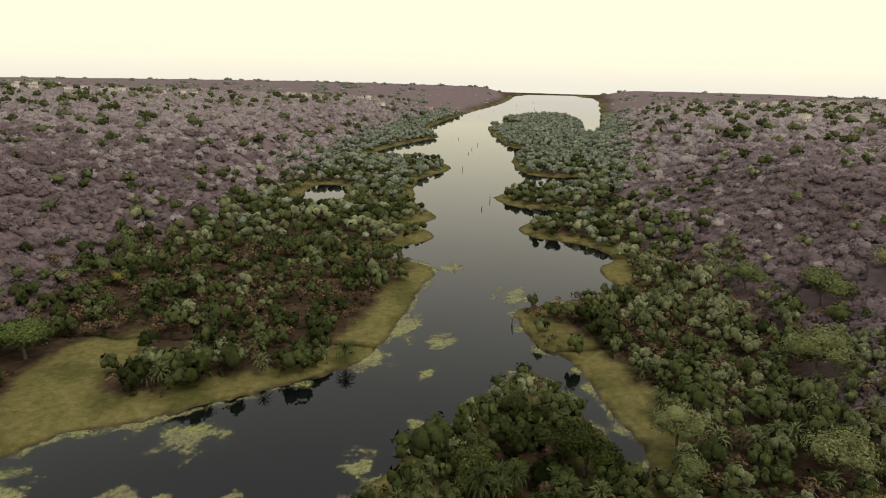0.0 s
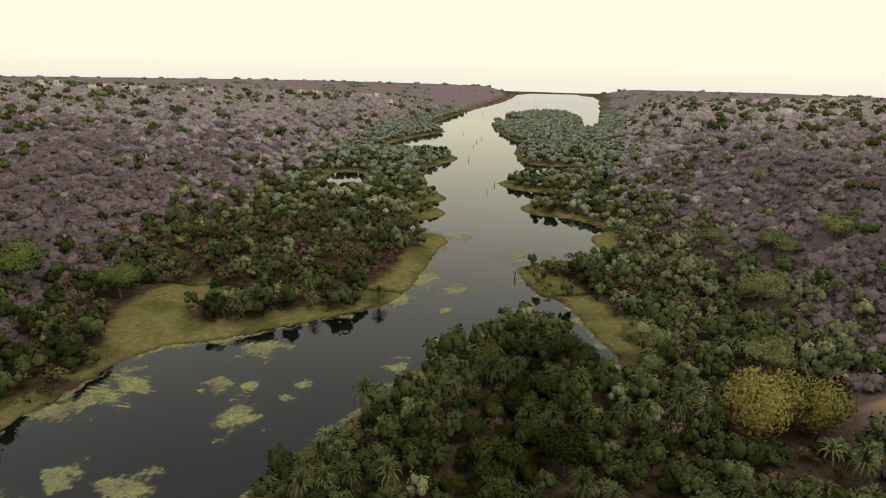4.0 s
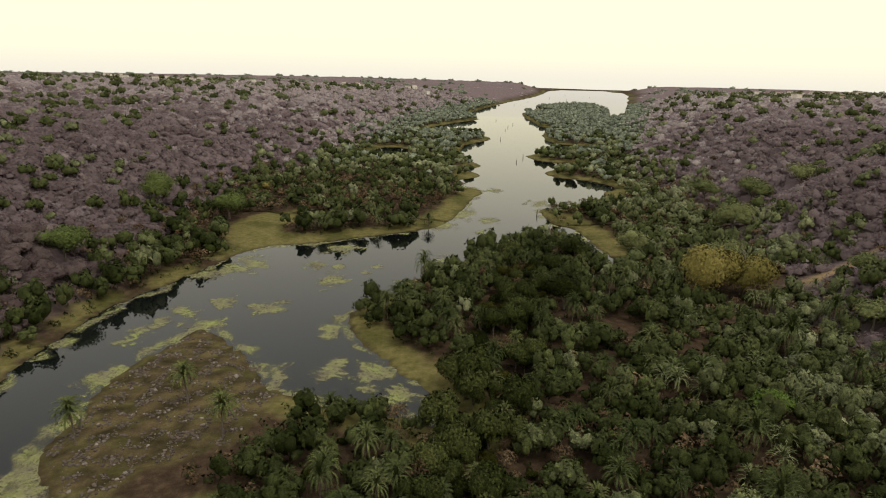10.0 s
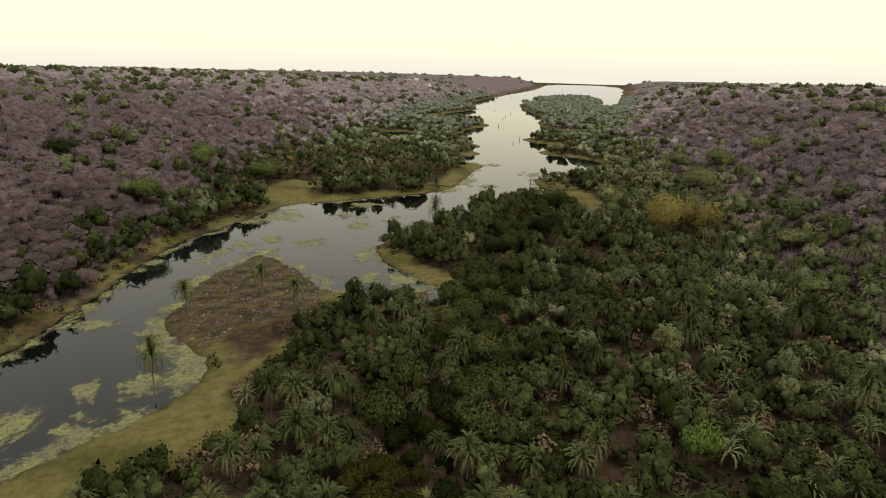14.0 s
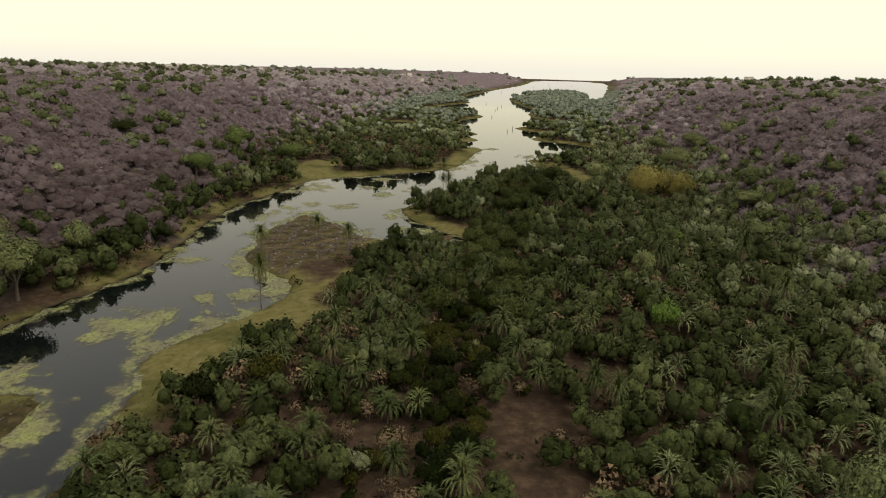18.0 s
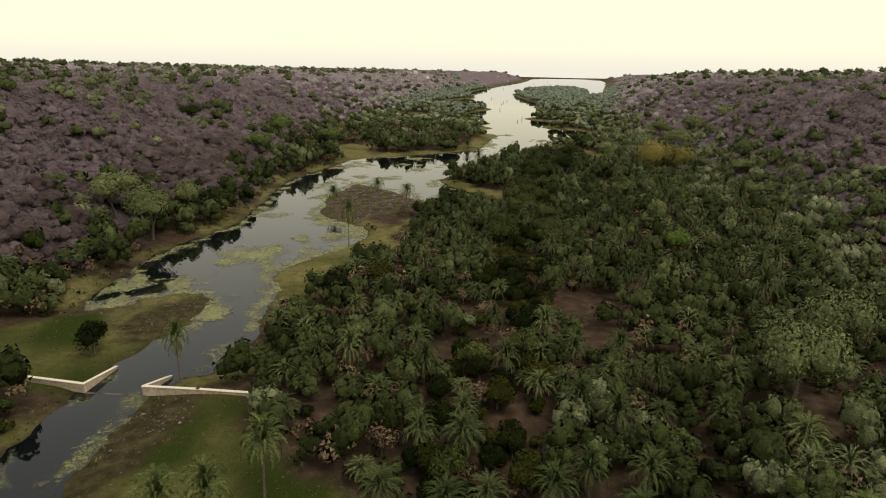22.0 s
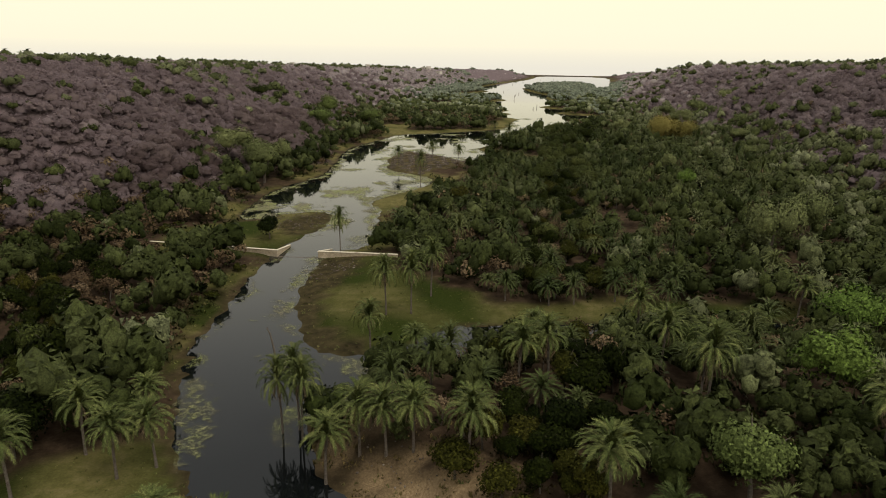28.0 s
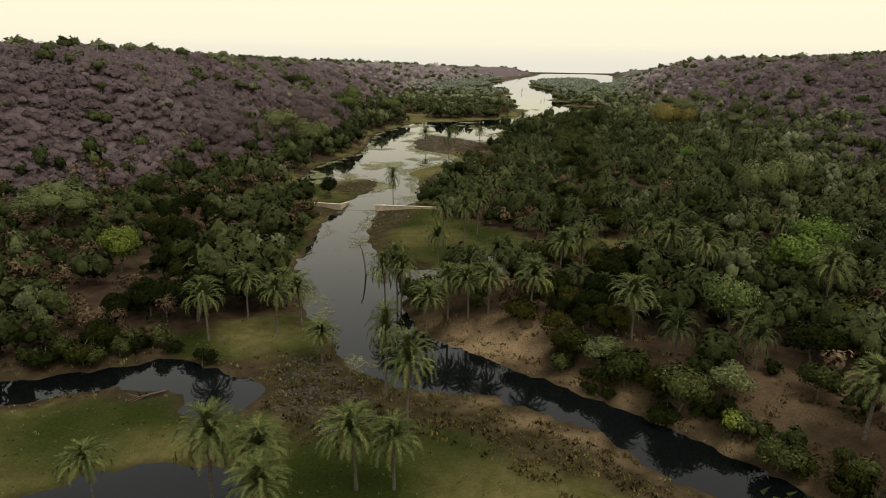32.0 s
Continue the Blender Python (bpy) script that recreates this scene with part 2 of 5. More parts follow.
SHORE_RIGHT_FAR = [(420, 2200), (475, 2044), (386, 1623), (323, 1342), (239, 1000), (212, 949), (225, 1040), (243, 1114), (247, 1319), (211, 1383), (148, 1249), (99, 1173), (114, 1122),
                   (139, 1107), (108, 1040), (76, 1071), (68, 979), (75, 884), (81, 783), (104, 765), (86, 744), (73, 676), (72, 648), (73, 610), (81, 583), (111, 575), (129, 590), (118, 555),
                   (95, 530), (75, 532), (55, 508), (45, 493), (39, 477), (45, 458), (59, 445), (86, 441), (109, 436), (102, 425), (83, 424), (68, 424), (53, 399), (47, 389), (51, 368),
                   (64, 362), (77, 356), (88, 345), (92, 325), (84, 318), (77, 306), (82, 279), (60, 266), (43, 258)]
SHORE_RIGHT = [(29, 251), (31, 236), (34, 216), (47, 203), (49, 180), (54, 160), (54, 141), (48, 141), (44, 160), (38, 185), (28, 200), (16, 180), (2, 160), (-12, 143),
               (-33, 104), (-47, 82), (-49, 72), (-43, 56), (-27, 36), (-14, 20), (-3, 10), (-8, 6), (-24, 13), (-38, 15), (-52, 20), (-62, 24), (-68, 37), (-80, 49), (-87, 55), (-93, 61), (-96, 53), (-97, 44), (-101, 36),
               (-103, 24), (-100, 10), (-99, 2), (-101, -6), (-97, -14), (-92, -20), (-80, -30), (-72, -43), (-78, -60), (-88, -74), (-98, -92), (-92, -103), (-91, -118), (-88, -143), (-90, -156)]
SHORE_RIGHT_NEAR = [(-98, -160), (-101, -172), (-102, -190), (-99, -208), (-93, -226), (-88, -231), (-75, -229), (-66, -218), (-56, -214), (-40, -213), (-14, -211), (12, -208),
                    (12, -212), (-14, -216), (-40, -221), (-52, -230), (-66, -233), (-78, -241), (-87, -252), (-83, -266), (-75, -274), (-65, -282), (-57, -289),
                    (-49, -295), (-40, -304), (-31, -314), (-10, -342), (-20, -348), (-42, -316), (-48, -310), (-54, -302), (-61, -297), (-69, -292), (-79, -291)]
WATER = [SHORE_LEFT + SHORE_LEFT_FAR + SHORE_RIGHT_FAR + SHORE_RIGHT + SHORE_RIGHT_NEAR,
         [(-190, -300), (-145, -292), (-135, -287), (-124, -282), (-117, -284), (-111, -287), (-104, -291), (-105, -296), (-109, -301), (-114, -300), (-117, -293), (-130, -292), (-142, -300), (-190, -310)],
         [(-130, -322), (-118, -313), (-106, -311), (-98, -314), (-100, -322), (-120, -330)],
         [(-104, 515), (-83, 517), (-71, 502), (-74, 434), (-85, 433), (-102, 450)]]
ISLET = [(-98, -10), (-99, 10), (-101, 24), (-96, 44), (-92, 58), (-80, 46), (-66, 36), (-56, 20), (-60, -4), (-74, -14), (-80, -28)]
MEADOWS = [[(-99, -92), (-72, -42), (-56, -20), (-50, -24), (-58, -32), (-66, -44), (-61, -55), (-54, -66), (-62, -77), (-73, -90), (-80, -100), (-83, -116), (-92, -112)],
           [(-26, 144), (-12, 148), (-8, 141), (-16, 130), (-24, 122), (-33, 108)],
           [(-102, -176), (-84, -167), (-74, -186), (-52, -203), (-22, -203), (14, -203), (14, -208), (-40, -213), (-58, -213), (-74, -228), (-92, -226)],
           [(-152, -170), (-116, -168), (-113, -150), (-107, -136), (-107, -117), (-130, -124), (-152, -140)],
           [(-128, -276), (-112, -284), (-98, -278), (-104, -262), (-112, -262)],
           [(-190, -340), (-190, -312), (-142, -302), (-117, -294), (-110, -303), (-88, -290), (-70, -297), (-46, -322), (-30, -350)],
           [(-132, 424), (-111, 445), (-95, 487), (-111, 521), (-122, 473)], [(-2, 364), (-13, 348), (-50, 329), (-50, 336), (-28, 352), (-20, 372), (-10, 383)], [(0, 415), (-12, 393), (-30, 390), (-20, 405), (-17, 440)],
           [(-48, 71), (-36, 43), (-25, 27), (-13, 18), (-14, 39), (-24, 44), (-36, 60)], [(-124, 160), (-104, 172), (-100, 200), (-106, 218), (-122, 212), (-130, 188)],
           [(-24, 203), (-16, 232), (-10, 272), (2, 303), (-12, 302), (-20, 274), (-27, 240), (-38, 212)], [(47, 206), (50, 182), (55, 160), (60, 158), (64, 176), (58, 205), (52, 228), (40, 236)],
           [(78, 296), (84, 280), (92, 300), (94, 322), (88, 318)], [(-4, 370), (-6, 392), (-18, 410), (-28, 404), (-22, 380)],
           [(-112, 143), (-98, 158), (-70, 171), (-50, 183), (-51, 187), (-74, 176), (-92, 171), (-104, 178), (-124, 160)]]
MUDS = [[(-104, -168), (-90, -168), (-88, -180), (-94, -200), (-91, -216), (-82, -226), (-72, -232), (-96, -234), (-104, -206)],
        [(-104, -284), (-96, -276), (-84, -284), (-72, -298), (-88, -310), (-104, -300)],
        [(-126, -134), (-110, -110), (-104, -118), (-108, -138), (-116, -146)],
        [(-80, -294), (-68, -296), (-58, -304), (-50, -315), (-62, -314), (-78, -304)]]
FOOT_LEFT = [(-420, -260), (-300, -240), (-180, -214), (-140, -182), (-108, -156), (-60, -150), (0, -140), (80, -141), (160, -150), (270, -150), (350, -148), (400, -132), (490, -118),
             (650, -108), (850, -95), (1100, -40), (1300, 30), (1520, 90), (1850, 165), (2300, 215), (4800, 420)]
FOOT_RIGHT = [(-420, 150), (-200, 125), (0, 104), (100, 108), (230, 128), (350, 120), (450, 125), (620, 175), (814, 205), (1040, 290), (1300, 330), (2000, 500), (4800, 900)]


def outline_distance(px, py, poly):
    """Signed distance to a closed outline: positive inside."""
    best = np.full(px.shape, 1e12)
    inside = np.zeros(px.shape, bool)
    for (ax, ay), (bx, by) in zip(poly, poly[1:] + poly[:1]):
        dx, dy = bx - ax, by - ay
        t = np.clip(((px - ax) * dx + (py - ay) * dy) / (dx * dx + dy * dy + 1e-9), 0, 1)
        best = np.minimum(best, (px - ax - t * dx) ** 2 + (py - ay - t * dy) ** 2)
        if ay != by:
            inside ^= ((ay > py) != (by > py)) & (px < (bx - ax) * (py - ay) / (by - ay) + ax)
    return np.where(inside, 1, -1) * np.sqrt(best)


def rounded(poly, times=2):
    """Corner cutting, so that a plan of few corners gets soft bends."""
    for _ in range(times):
        nxt = []
        for (ax, ay), (bx, by) in zip(poly, poly[1:] + poly[:1]):
            nxt += [(0.75 * ax + 0.25 * bx, 0.75 * ay + 0.25 * by), (0.25 * ax + 0.75 * bx, 0.25 * ay + 0.75 * by)]
        poly = nxt
    return poly


def waves(x, y, size, seed=0.0):
    """Cheap smooth noise from -1 to 1 for whole arrays."""
    r = np.random.RandomState(int(seed) + 11)
    s = np.zeros(np.shape(x))
    for k in range(7):
        a, ph, f = r.uniform(0, 6.283), r.uniform(0, 6.283), r.uniform(0.6, 1.7) * 6.283 / size
        s = s + np.sin((x * math.cos(a) + y * math.sin(a)) * f + ph)
    return s / 3.2


WATER_SOFT = [rounded(w, 1) for w in WATER]


def shore(x, y):
    """Metres from the waterline: positive on land."""
    d = np.max([outline_distance(x, y, w) for w in WATER_SOFT], axis=0)
    return -d + 0.9 * waves(x, y, 9, 1) + 0.5 * waves(x, y, 4, 2)


def smooth(a, b, v):
    t = np.clip((v - a) / (b - a), 0, 1)
    return t * t * (3 - 2 * t)


def meadow(x, y):
    return np.max([outline_distance(x, y, m) for m in MEADOWS], axis=0) + 1.5 * waves(x, y, 12, 4)


def foot(x, y):
    """Metres beyond the foot of the valley's sides."""
    left = np.interp(y, [p[0] for p in FOOT_LEFT], [p[1] for p in FOOT_LEFT]) - x
    right = x - np.interp(y, [p[0] for p in FOOT_RIGHT], [p[1] for p in FOOT_RIGHT])
    return np.maximum(left, right) + 7 * waves(x, y, 90, 5)


def height(x, y, d=None):
    d = shore(x, y) if d is None else d
    bank = np.where(d > 0, 0.06 * np.minimum(d, 6) + 0.9 * (1 - np.exp(-np.maximum(d, 0) / 14)), np.maximum(-1.6, 0.16 * d))
    f = foot(x, y)
    west = x < np.interp(y, (-400, 300, 1000, 2300), (-75, 10, 60, 330))
    fade = np.where(west, np.interp(y, (-400, -50, 200, 800, 1700, 2600, 4800), (1.32, 1.26, 1.06, 0.86, 0.5, 0.42, 0.35)),
                    np.interp(y, (-400, 100, 585, 900, 1700, 2600, 4800), (1.38, 1.34, 1.2, 0.92, 0.5, 0.42, 0.35)))
    rim = 36 * smooth(-12, 96, f) + np.clip(f - 60, 0, 500) * 0.022
    rough_ = 1.2 * waves(x, y, 40, 7) * smooth(0, 60, f) + 0.3 * waves(x, y, 14, 8) * smooth(3, 12, d)
    hump = 4.0 * smooth(1.5, 14, d) * smooth(-90, -80, x) * smooth(-230, -244, y) * smooth(0, 6, ((x + 83) * 48 + (y + 266) * 52) / 70.8)
    return bank + hump + rim * fade * smooth(2, 30, d) + rough_ + 0.012 * np.clip(d, 0, 150)


# ---- mesh makers ----
def link_mesh(name, verts, faces, mat, parent=None, label="", smooth_=False, attrs=None, normals=None):
    """One mesh from arrays: faces all of one size. normals: the rounded shading of a leafy clump."""
    me = bpy.data.meshes.new(name)
    verts, faces = np.asarray(verts, np.float32), np.asarray(faces, np.int32)
    k = faces.shape[1]
    me.vertices.add(len(verts))
    me.vertices.foreach_set("co", verts.ravel())
    me.loops.add(faces.size)
    me.loops.foreach_set("vertex_index", faces.ravel())
    me.polygons.add(len(faces))
    me.polygons.foreach_set("loop_start", np.arange(0, faces.size, k, dtype=np.int32))
    if smooth_:
        me.polygons.foreach_set("use_smooth", np.ones(len(faces), bool))
    for key, val in (attrs or {}).items():
        me.attributes.new(key, "FLOAT", "POINT").data.foreach_set("value", np.asarray(val, np.float32))
    if normals is not None:
        me.attributes.new("custom_normal", "FLOAT_VECTOR", "POINT").data.foreach_set("vector", np.asarray(normals, np.float32).ravel())
    me.materials.append(mat)
    me.update(calc_edges=True)
    ob = new(name, me)
    ob.parent = parent
    if label:
        tagged(ob, label)
    return ob


def part(name, bm, mat, parent=None, label=""):
    me = bpy.data.meshes.new(name)
    bm.to_mesh(me)
    bm.free()
    me.materials.append(mat)
    ob = new(name, me)
    ob.parent = parent
    if label:
        tagged(ob, label)
    return ob


def tube(points, radii, sides=7):
    """A tapered tube along points, as arrays of vertices and four-cornered faces."""
    vs, fs = [], []
    pts = [Vector(p) for p in points]
    for i, (p, r) in enumerate(zip(pts, radii)):
        d = (pts[min(i + 1, len(pts) - 1)] - pts[max(i - 1, 0)]).normalized()
        a = d.orthogonal().normalized()
        c = d.cross(a)
        for k in range(sides):
            w = 6.28318 * k / sides
            vs.append(p + r * (math.cos(w) * a + math.sin(w) * c))
        if i:
            o = (i - 1) * sides
            fs += [(o + k, o + (k + 1) % sides, o + sides + (k + 1) % sides, o + sides + k) for k in range(sides)]
    return np.array(vs), np.array(fs)


def joined(pieces):
    """Pieces of (vertices, faces) or (vertices, faces, normals) as one."""
    vs, fs, o = [], [], 0
    for v, f, *_ in pieces:
        vs.append(v)
        fs.append(f + o)
        o += len(v)
    if len(pieces[0]) == 3:
        return np.concatenate(vs), np.concatenate(fs), np.concatenate([q[2] for q in pieces])
    return np.concatenate(vs), np.concatenate(fs)


def unit(v):
    return v / (np.linalg.norm(v, axis=-1, keepdims=True) + 1e-9)


def facing(v, f, n_):
    """Turn each face so that its front lies on the side of its normals."""
    g = np.cross(v[f[:, 1]] - v[f[:, 0]], v[f[:, 2]] - v[f[:, 0]])
    back = np.sum(g * n_[f[:, 0]], 1) < 0
    f = f.copy()
    f[back] = f[back][:, ::-1]
    return v, f, n_


def leaf_cards(centres, outward, size, r, tilt=0.42, soft=0.22):
    """Small tilted leaf sprays: one at each centre, shaded like the clump that they cover."""
    n_ = len(centres)
    d = unit(outward + r.normal(0, tilt, (n_, 3)))
    a = unit(np.cross(d, r.normal(0, 1, (n_, 3))))
    c = np.cross(d, a)
    s = size * r.uniform(0.6, 1.35, (n_, 1))
    v = np.stack([centres - a * s, centres + a * s * 0.7 + c * s * 0.6, centres + a * s * 0.5 - c * s * 0.8], 1)
    nrm = unit(unit(outward) + r.normal(0, soft, (n_, 3)))
    return facing(v.reshape(-1, 3), np.arange(n_ * 3).reshape(-1, 3), np.repeat(nrm, 3, 0))


def crown_lobes(r, lobes, tall=1.0, low=0.25):
    """Centres and radii of a crown's uneven clumps; unit crown, about 1 wide and up to 1 high above 0."""
    cs, rs = [], []
    for k in range(lobes):
        a, q = r.uniform(0, 6.283), 0.29 * math.sqrt(r.uniform(0.05, 1))
        cs.append((q * math.cos(a), q * math.sin(a), (low + 0.16 + (0.46 - 0.75 * q) * r.uniform(0.35, 1.0)) * tall))
        rs.append(r.uniform(0.15, 0.25))
    return np.array(cs), np.array(rs)


def crown_points(n_, r, cs, rs, tall=1.0):
    """Points on those clumps, and the way out of the clump at each."""
    w = r.choice(len(rs), n_, p=rs ** 2 / np.sum(rs ** 2))
    u = r.normal(0, 1, (n_, 3))
    u[:, 2] = np.where(u[:, 2] < 0, u[:, 2] * r.choice([1.0, -1.0], n_, p=[0.45, 0.55]), u[:, 2])
    u = unit(u)
    p = cs[w] + u * rs[w][:, None] * r.uniform(0.8, 1.18, (n_, 1)) * np.array([1, 1, 0.95 * tall])
    return p, u


def ball(fine):
    bm = bmesh.new()
    bmesh.ops.create_icosphere(bm, subdivisions=fine, radius=1.0)
    bm.verts.index_update()
    v, f = np.array([q.co for q in bm.verts]), np.array([[q.index for q in fc.verts] for fc in bm.faces])
    bm.free()
    return v, f


BALLS = {1: ball(1), 2: ball(2)}


def clumps(r, cs, rs, size, fine, tall, mid_z):
    """The leafy bodies of a crown's clumps: lumpy, uneven rounds."""
    got = []
    for c, q in zip(cs, rs):
        bv, bf = BALLS[fine]
        v = c + bv * q * size * r.uniform(0.82, 1.14, (len(bv), 1)) * (1, 1, 0.95 * tall)
        n_ = unit(0.68 * bv + 0.32 * unit(v - (0, 0, mid_z)) + (0, 0, 0.1))
        got.append(facing(v, bf, n_))
    return got


def leafy_crown(n_, seed, lobes=7, size=0.05, tall=1.0, low=0.25, core=0.8, fine=1):
    """Clumps of leaves, covered with sprays that break up their outline."""
    r = np.random.RandomState(seed)
    cs, rs = crown_lobes(r, lobes, tall, low)
    p, u = crown_points(n_, r, cs, rs, tall)
    mid_z = (low + 0.25) * tall
    cards = leaf_cards(p, 0.66 * u + 0.34 * unit(p - (0, 0, mid_z)) + np.array([0, 0, 0.1]), size, r)
    if core < 0.3:
        return cards
    return joined([cards] + clumps(r, cs, rs, core, fine, tall, mid_z))


def twiggy_crown(n_, seed, low=0.16, size=0.075, lobes=6, fine=1):
    """Bare twigs: soft, rounded puffs of fine grey-mauve sprays."""
    r = np.random.RandomState(seed)
    cs, rs = crown_lobes(r, lobes, 0.92, low)
    rs = rs * (1.15 if lobes > 4 else 1.35)
    p, u = crown_points(n_, r, cs, rs, 0.92)
    whole = unit(p - (0, 0, low))
    way = 0.25 * u + 0.75 * whole + np.array([0, 0, 0.15])
    cards = leaf_cards(p, way, size, r, 0.6, 0.08)
    return joined([cards] + [(v, f, unit(0.3 * n_ + 0.7 * unit(v - (0, 0, low)) + (0, 0, 0.1))) for v, f, n_ in clumps(r, cs, rs, 0.8, fine, 0.92, low)])


def frond(seed, pairs=8, droop=0.0, slim=1.0):
    """A pinnate frond that rises from the origin and arches over: a rib and two rows of pointed leaflets."""
    r = np.random.RandomState(seed)

    def rib(t):
        return np.array([math.sin(t * 1.35) / math.sin(1.35), 0, 0.34 * math.sin(t * 2.4) - (0.28 + droop) * t * t])

    vs, fs = [], []
    for i in range(pairs):
        t0, t1 = 0.10 + 0.9 * i / pairs, 0.10 + 0.9 * (i + slim) / pairs
        a, b_ = rib(t0), rib(min(t1, 1.02))
        w = (0.085 * math.sin(min(0.25 + t0 * 0.75, 1) * math.pi) ** 0.6 + 0.03) * r.uniform(0.85, 1.15)
        fwd = (b_ - a) * (1.1 + 0.5 * t0)
        for side in (-1, 1):
            tip = a + fwd * 1.25 + np.array([0.06, side * w, -0.2 * w + r.uniform(-0.02, 0.02)])
            o = len(vs)
            vs += [a, b_, tip]
            fs.append((o, o + 1, o + 2))
    for i in range(3):
        a, b_ = rib(i * 0.34), rib((i + 1) * 0.34)
        o = len(vs)
        vs += [a + (0, 0.018, 0), a - (0, 0.018, 0), b_]
        fs.append((o, o + 1, o + 2))
    v, f = np.array(vs), np.array(fs)
    g = unit(np.cross(v[f[:, 1]] - v[f[:, 0]], v[f[:, 2]] - v[f[:, 0]]))
    g *= np.where(g[:, 2:] < 0, -1, 1)
    return facing(v, f, np.repeat(unit(0.45 * g + (0.12, 0, 0.8)), 3, 0))


def turned(v, az_, lift, s=1.0):
    """A frond turned up by lift and round by az_."""
    ca, sa, cl, sl = math.cos(az_), math.sin(az_), math.cos(lift), math.sin(lift)
    x, y, z = v[:, 0] * s, v[:, 1] * 0.9, v[:, 2] * s
    x, z = x * cl - z * sl, x * sl + z * cl
    return np.stack([x * ca - y * sa, x * sa + y * ca, z], 1)


def palm_crown(n_, seed, pairs=8, low=-0.75, high=1.2):
    r = np.random.RandomState(seed)
    got = []
    for k in range(n_):
        v, f, nrm = frond(seed + k, pairs, r.uniform(0, 0.15))
        az_, lift = k * 2.39996 + r.uniform(-0.2, 0.2), low + (high - low) * ((k + 0.5) / n_) ** 0.8 + r.uniform(-0.15, 0.15)
        got.append((turned(v, az_, lift, r.uniform(0.85, 1.1)), f, unit(turned(nrm, az_, lift))))
    return joined(got)


def strewn(name, templates, pos, scale, rot, tone, mat, tall=None):
    """Many copies of unit crowns joined into one mesh."""
    r = np.random.RandomState(len(pos))
    pick = r.randint(0, len(templates), len(pos))
    tall = np.ones(len(pos)) if tall is None else tall
    vs, fs, ts, ns, o = [], [], [], [], 0
    for k, (v, f, *nrm) in enumerate(templates):
        sel = np.where(pick == k)[0]
        if not len(sel):
            continue
        c, s = np.cos(rot[sel])[:, None], np.sin(rot[sel])[:, None]
        sc = scale[sel][:, None]
        x = (v[None, :, 0] * c - v[None, :, 1] * s) * sc + pos[sel, 0][:, None]
        y = (v[None, :, 0] * s + v[None, :, 1] * c) * sc + pos[sel, 1][:, None]
        z = v[None, :, 2] * sc * tall[sel][:, None] + pos[sel, 2][:, None]
        vs.append(np.stack([x, y, z], 2).reshape(-1, 3))
        if nrm:
            m_ = nrm[0]
            ns.append(np.stack([m_[None, :, 0] * c - m_[None, :, 1] * s, m_[None, :, 0] * s + m_[None, :, 1] * c, np.repeat(m_[None, :, 2], len(sel), 0)], 2).reshape(-1, 3))
        fs.append((f[None] + (np.arange(len(sel)) * len(v))[:, None, None] + o).reshape(-1, f.shape[1]))
        ts.append(np.repeat(tone[sel], len(v)))
        o += len(sel) * len(v)
    return link_mesh(name, np.concatenate(vs), np.concatenate(fs), mat, smooth_=True, attrs={"tone": np.concatenate(ts)}, normals=np.concatenate(ns) if ns else None)


def scatter(x0, x1, y0, y1, step, seed):
    """Jittered spots, uneven but never crowded."""
    r = np.random.RandomState(seed)
    gx, gy = np.meshgrid(np.arange(x0, x1, step, dtype=float), np.arange(y0, y1, step * 0.87, dtype=float))
    gx[::2] += step / 2
    return np.stack([gx.ravel() + r.uniform(-0.42, 0.42, gx.size) * step, gy.ravel() + r.uniform(-0.42, 0.42, gx.size) * step], 1), r


# ---- ground and water ----
def graded(lo, hi, step, far_lo, far_hi, grow=1.07):
    a = list(np.arange(lo, hi + 1e-6, step))
    s, v = step, hi
    while v < far_hi:
        s *= grow
        v += s
        a.append(v)
    s, v = step, lo
    while v > far_lo:
        s *= grow
        v -= s
        a.insert(0, v)
    return np.array(a)


xs, ys = graded(-152, 76, 2.2, -4600, 4600, 1.08), graded(-345, 210, 2.2, -1500, 212, 1.07)
ys = np.concatenate([ys, graded(ys[-1] + 5, 720, 5.5, ys[-1] + 4, 4700, 1.08)])
gx, gy = np.meshgrid(xs, ys)
gx, gy = gx.ravel(), gy.ravel()
gd = shore(gx, gy)
gz = height(gx, gy, gd)
nx = len(xs)
i0 = (np.arange(len(ys) - 1)[:, None] * nx + np.arange(nx - 1)[None]).ravel()
gf, gm = foot(gx, gy), meadow(gx, gy)
isl = outline_distance(gx, gy, ISLET)
fringe = smooth(0.2, 1.5, gd) * (1 - smooth(7, 13, gd - np.where(gy > 130, 4, 0) + 3 * waves(gx, gy, 20, 9)))
fringe *= np.where((gx < -60) & (gy < 130), smooth(-0.7, 0.2, waves(gx, gy, 40, 10)), 1) * np.where(((gx > -92) & (gy < -236)) | ((gx < -124) & (gy < -250) & (gm < 0)), 0.15, 1)
grassy = np.maximum(fringe, smooth(-2, 2, gm))
lush = np.clip(smooth(-0.2, 0.9, waves(gx, gy, 35, 3)) * 0.5 + smooth(-105, -150, gy) * (0.62 + 0.4 * waves(gx, gy, 22, 6)), 0, 1)
foreshore = np.max([outline_distance(gx, gy, o_) for o_ in MUDS], axis=0) + 2 * waves(gx, gy, 10, 12)
muddy = np.maximum(np.maximum(1 - smooth(-0.4, 1.0, gd), smooth(-2, 2, isl) * (1 - 0.55 * smooth(0.1, 0.8, waves(gx, gy, 11, 18)))), smooth(-1.5, 2.5, foreshore))
grassy = np.maximum(grassy, smooth(-2, 2, isl))
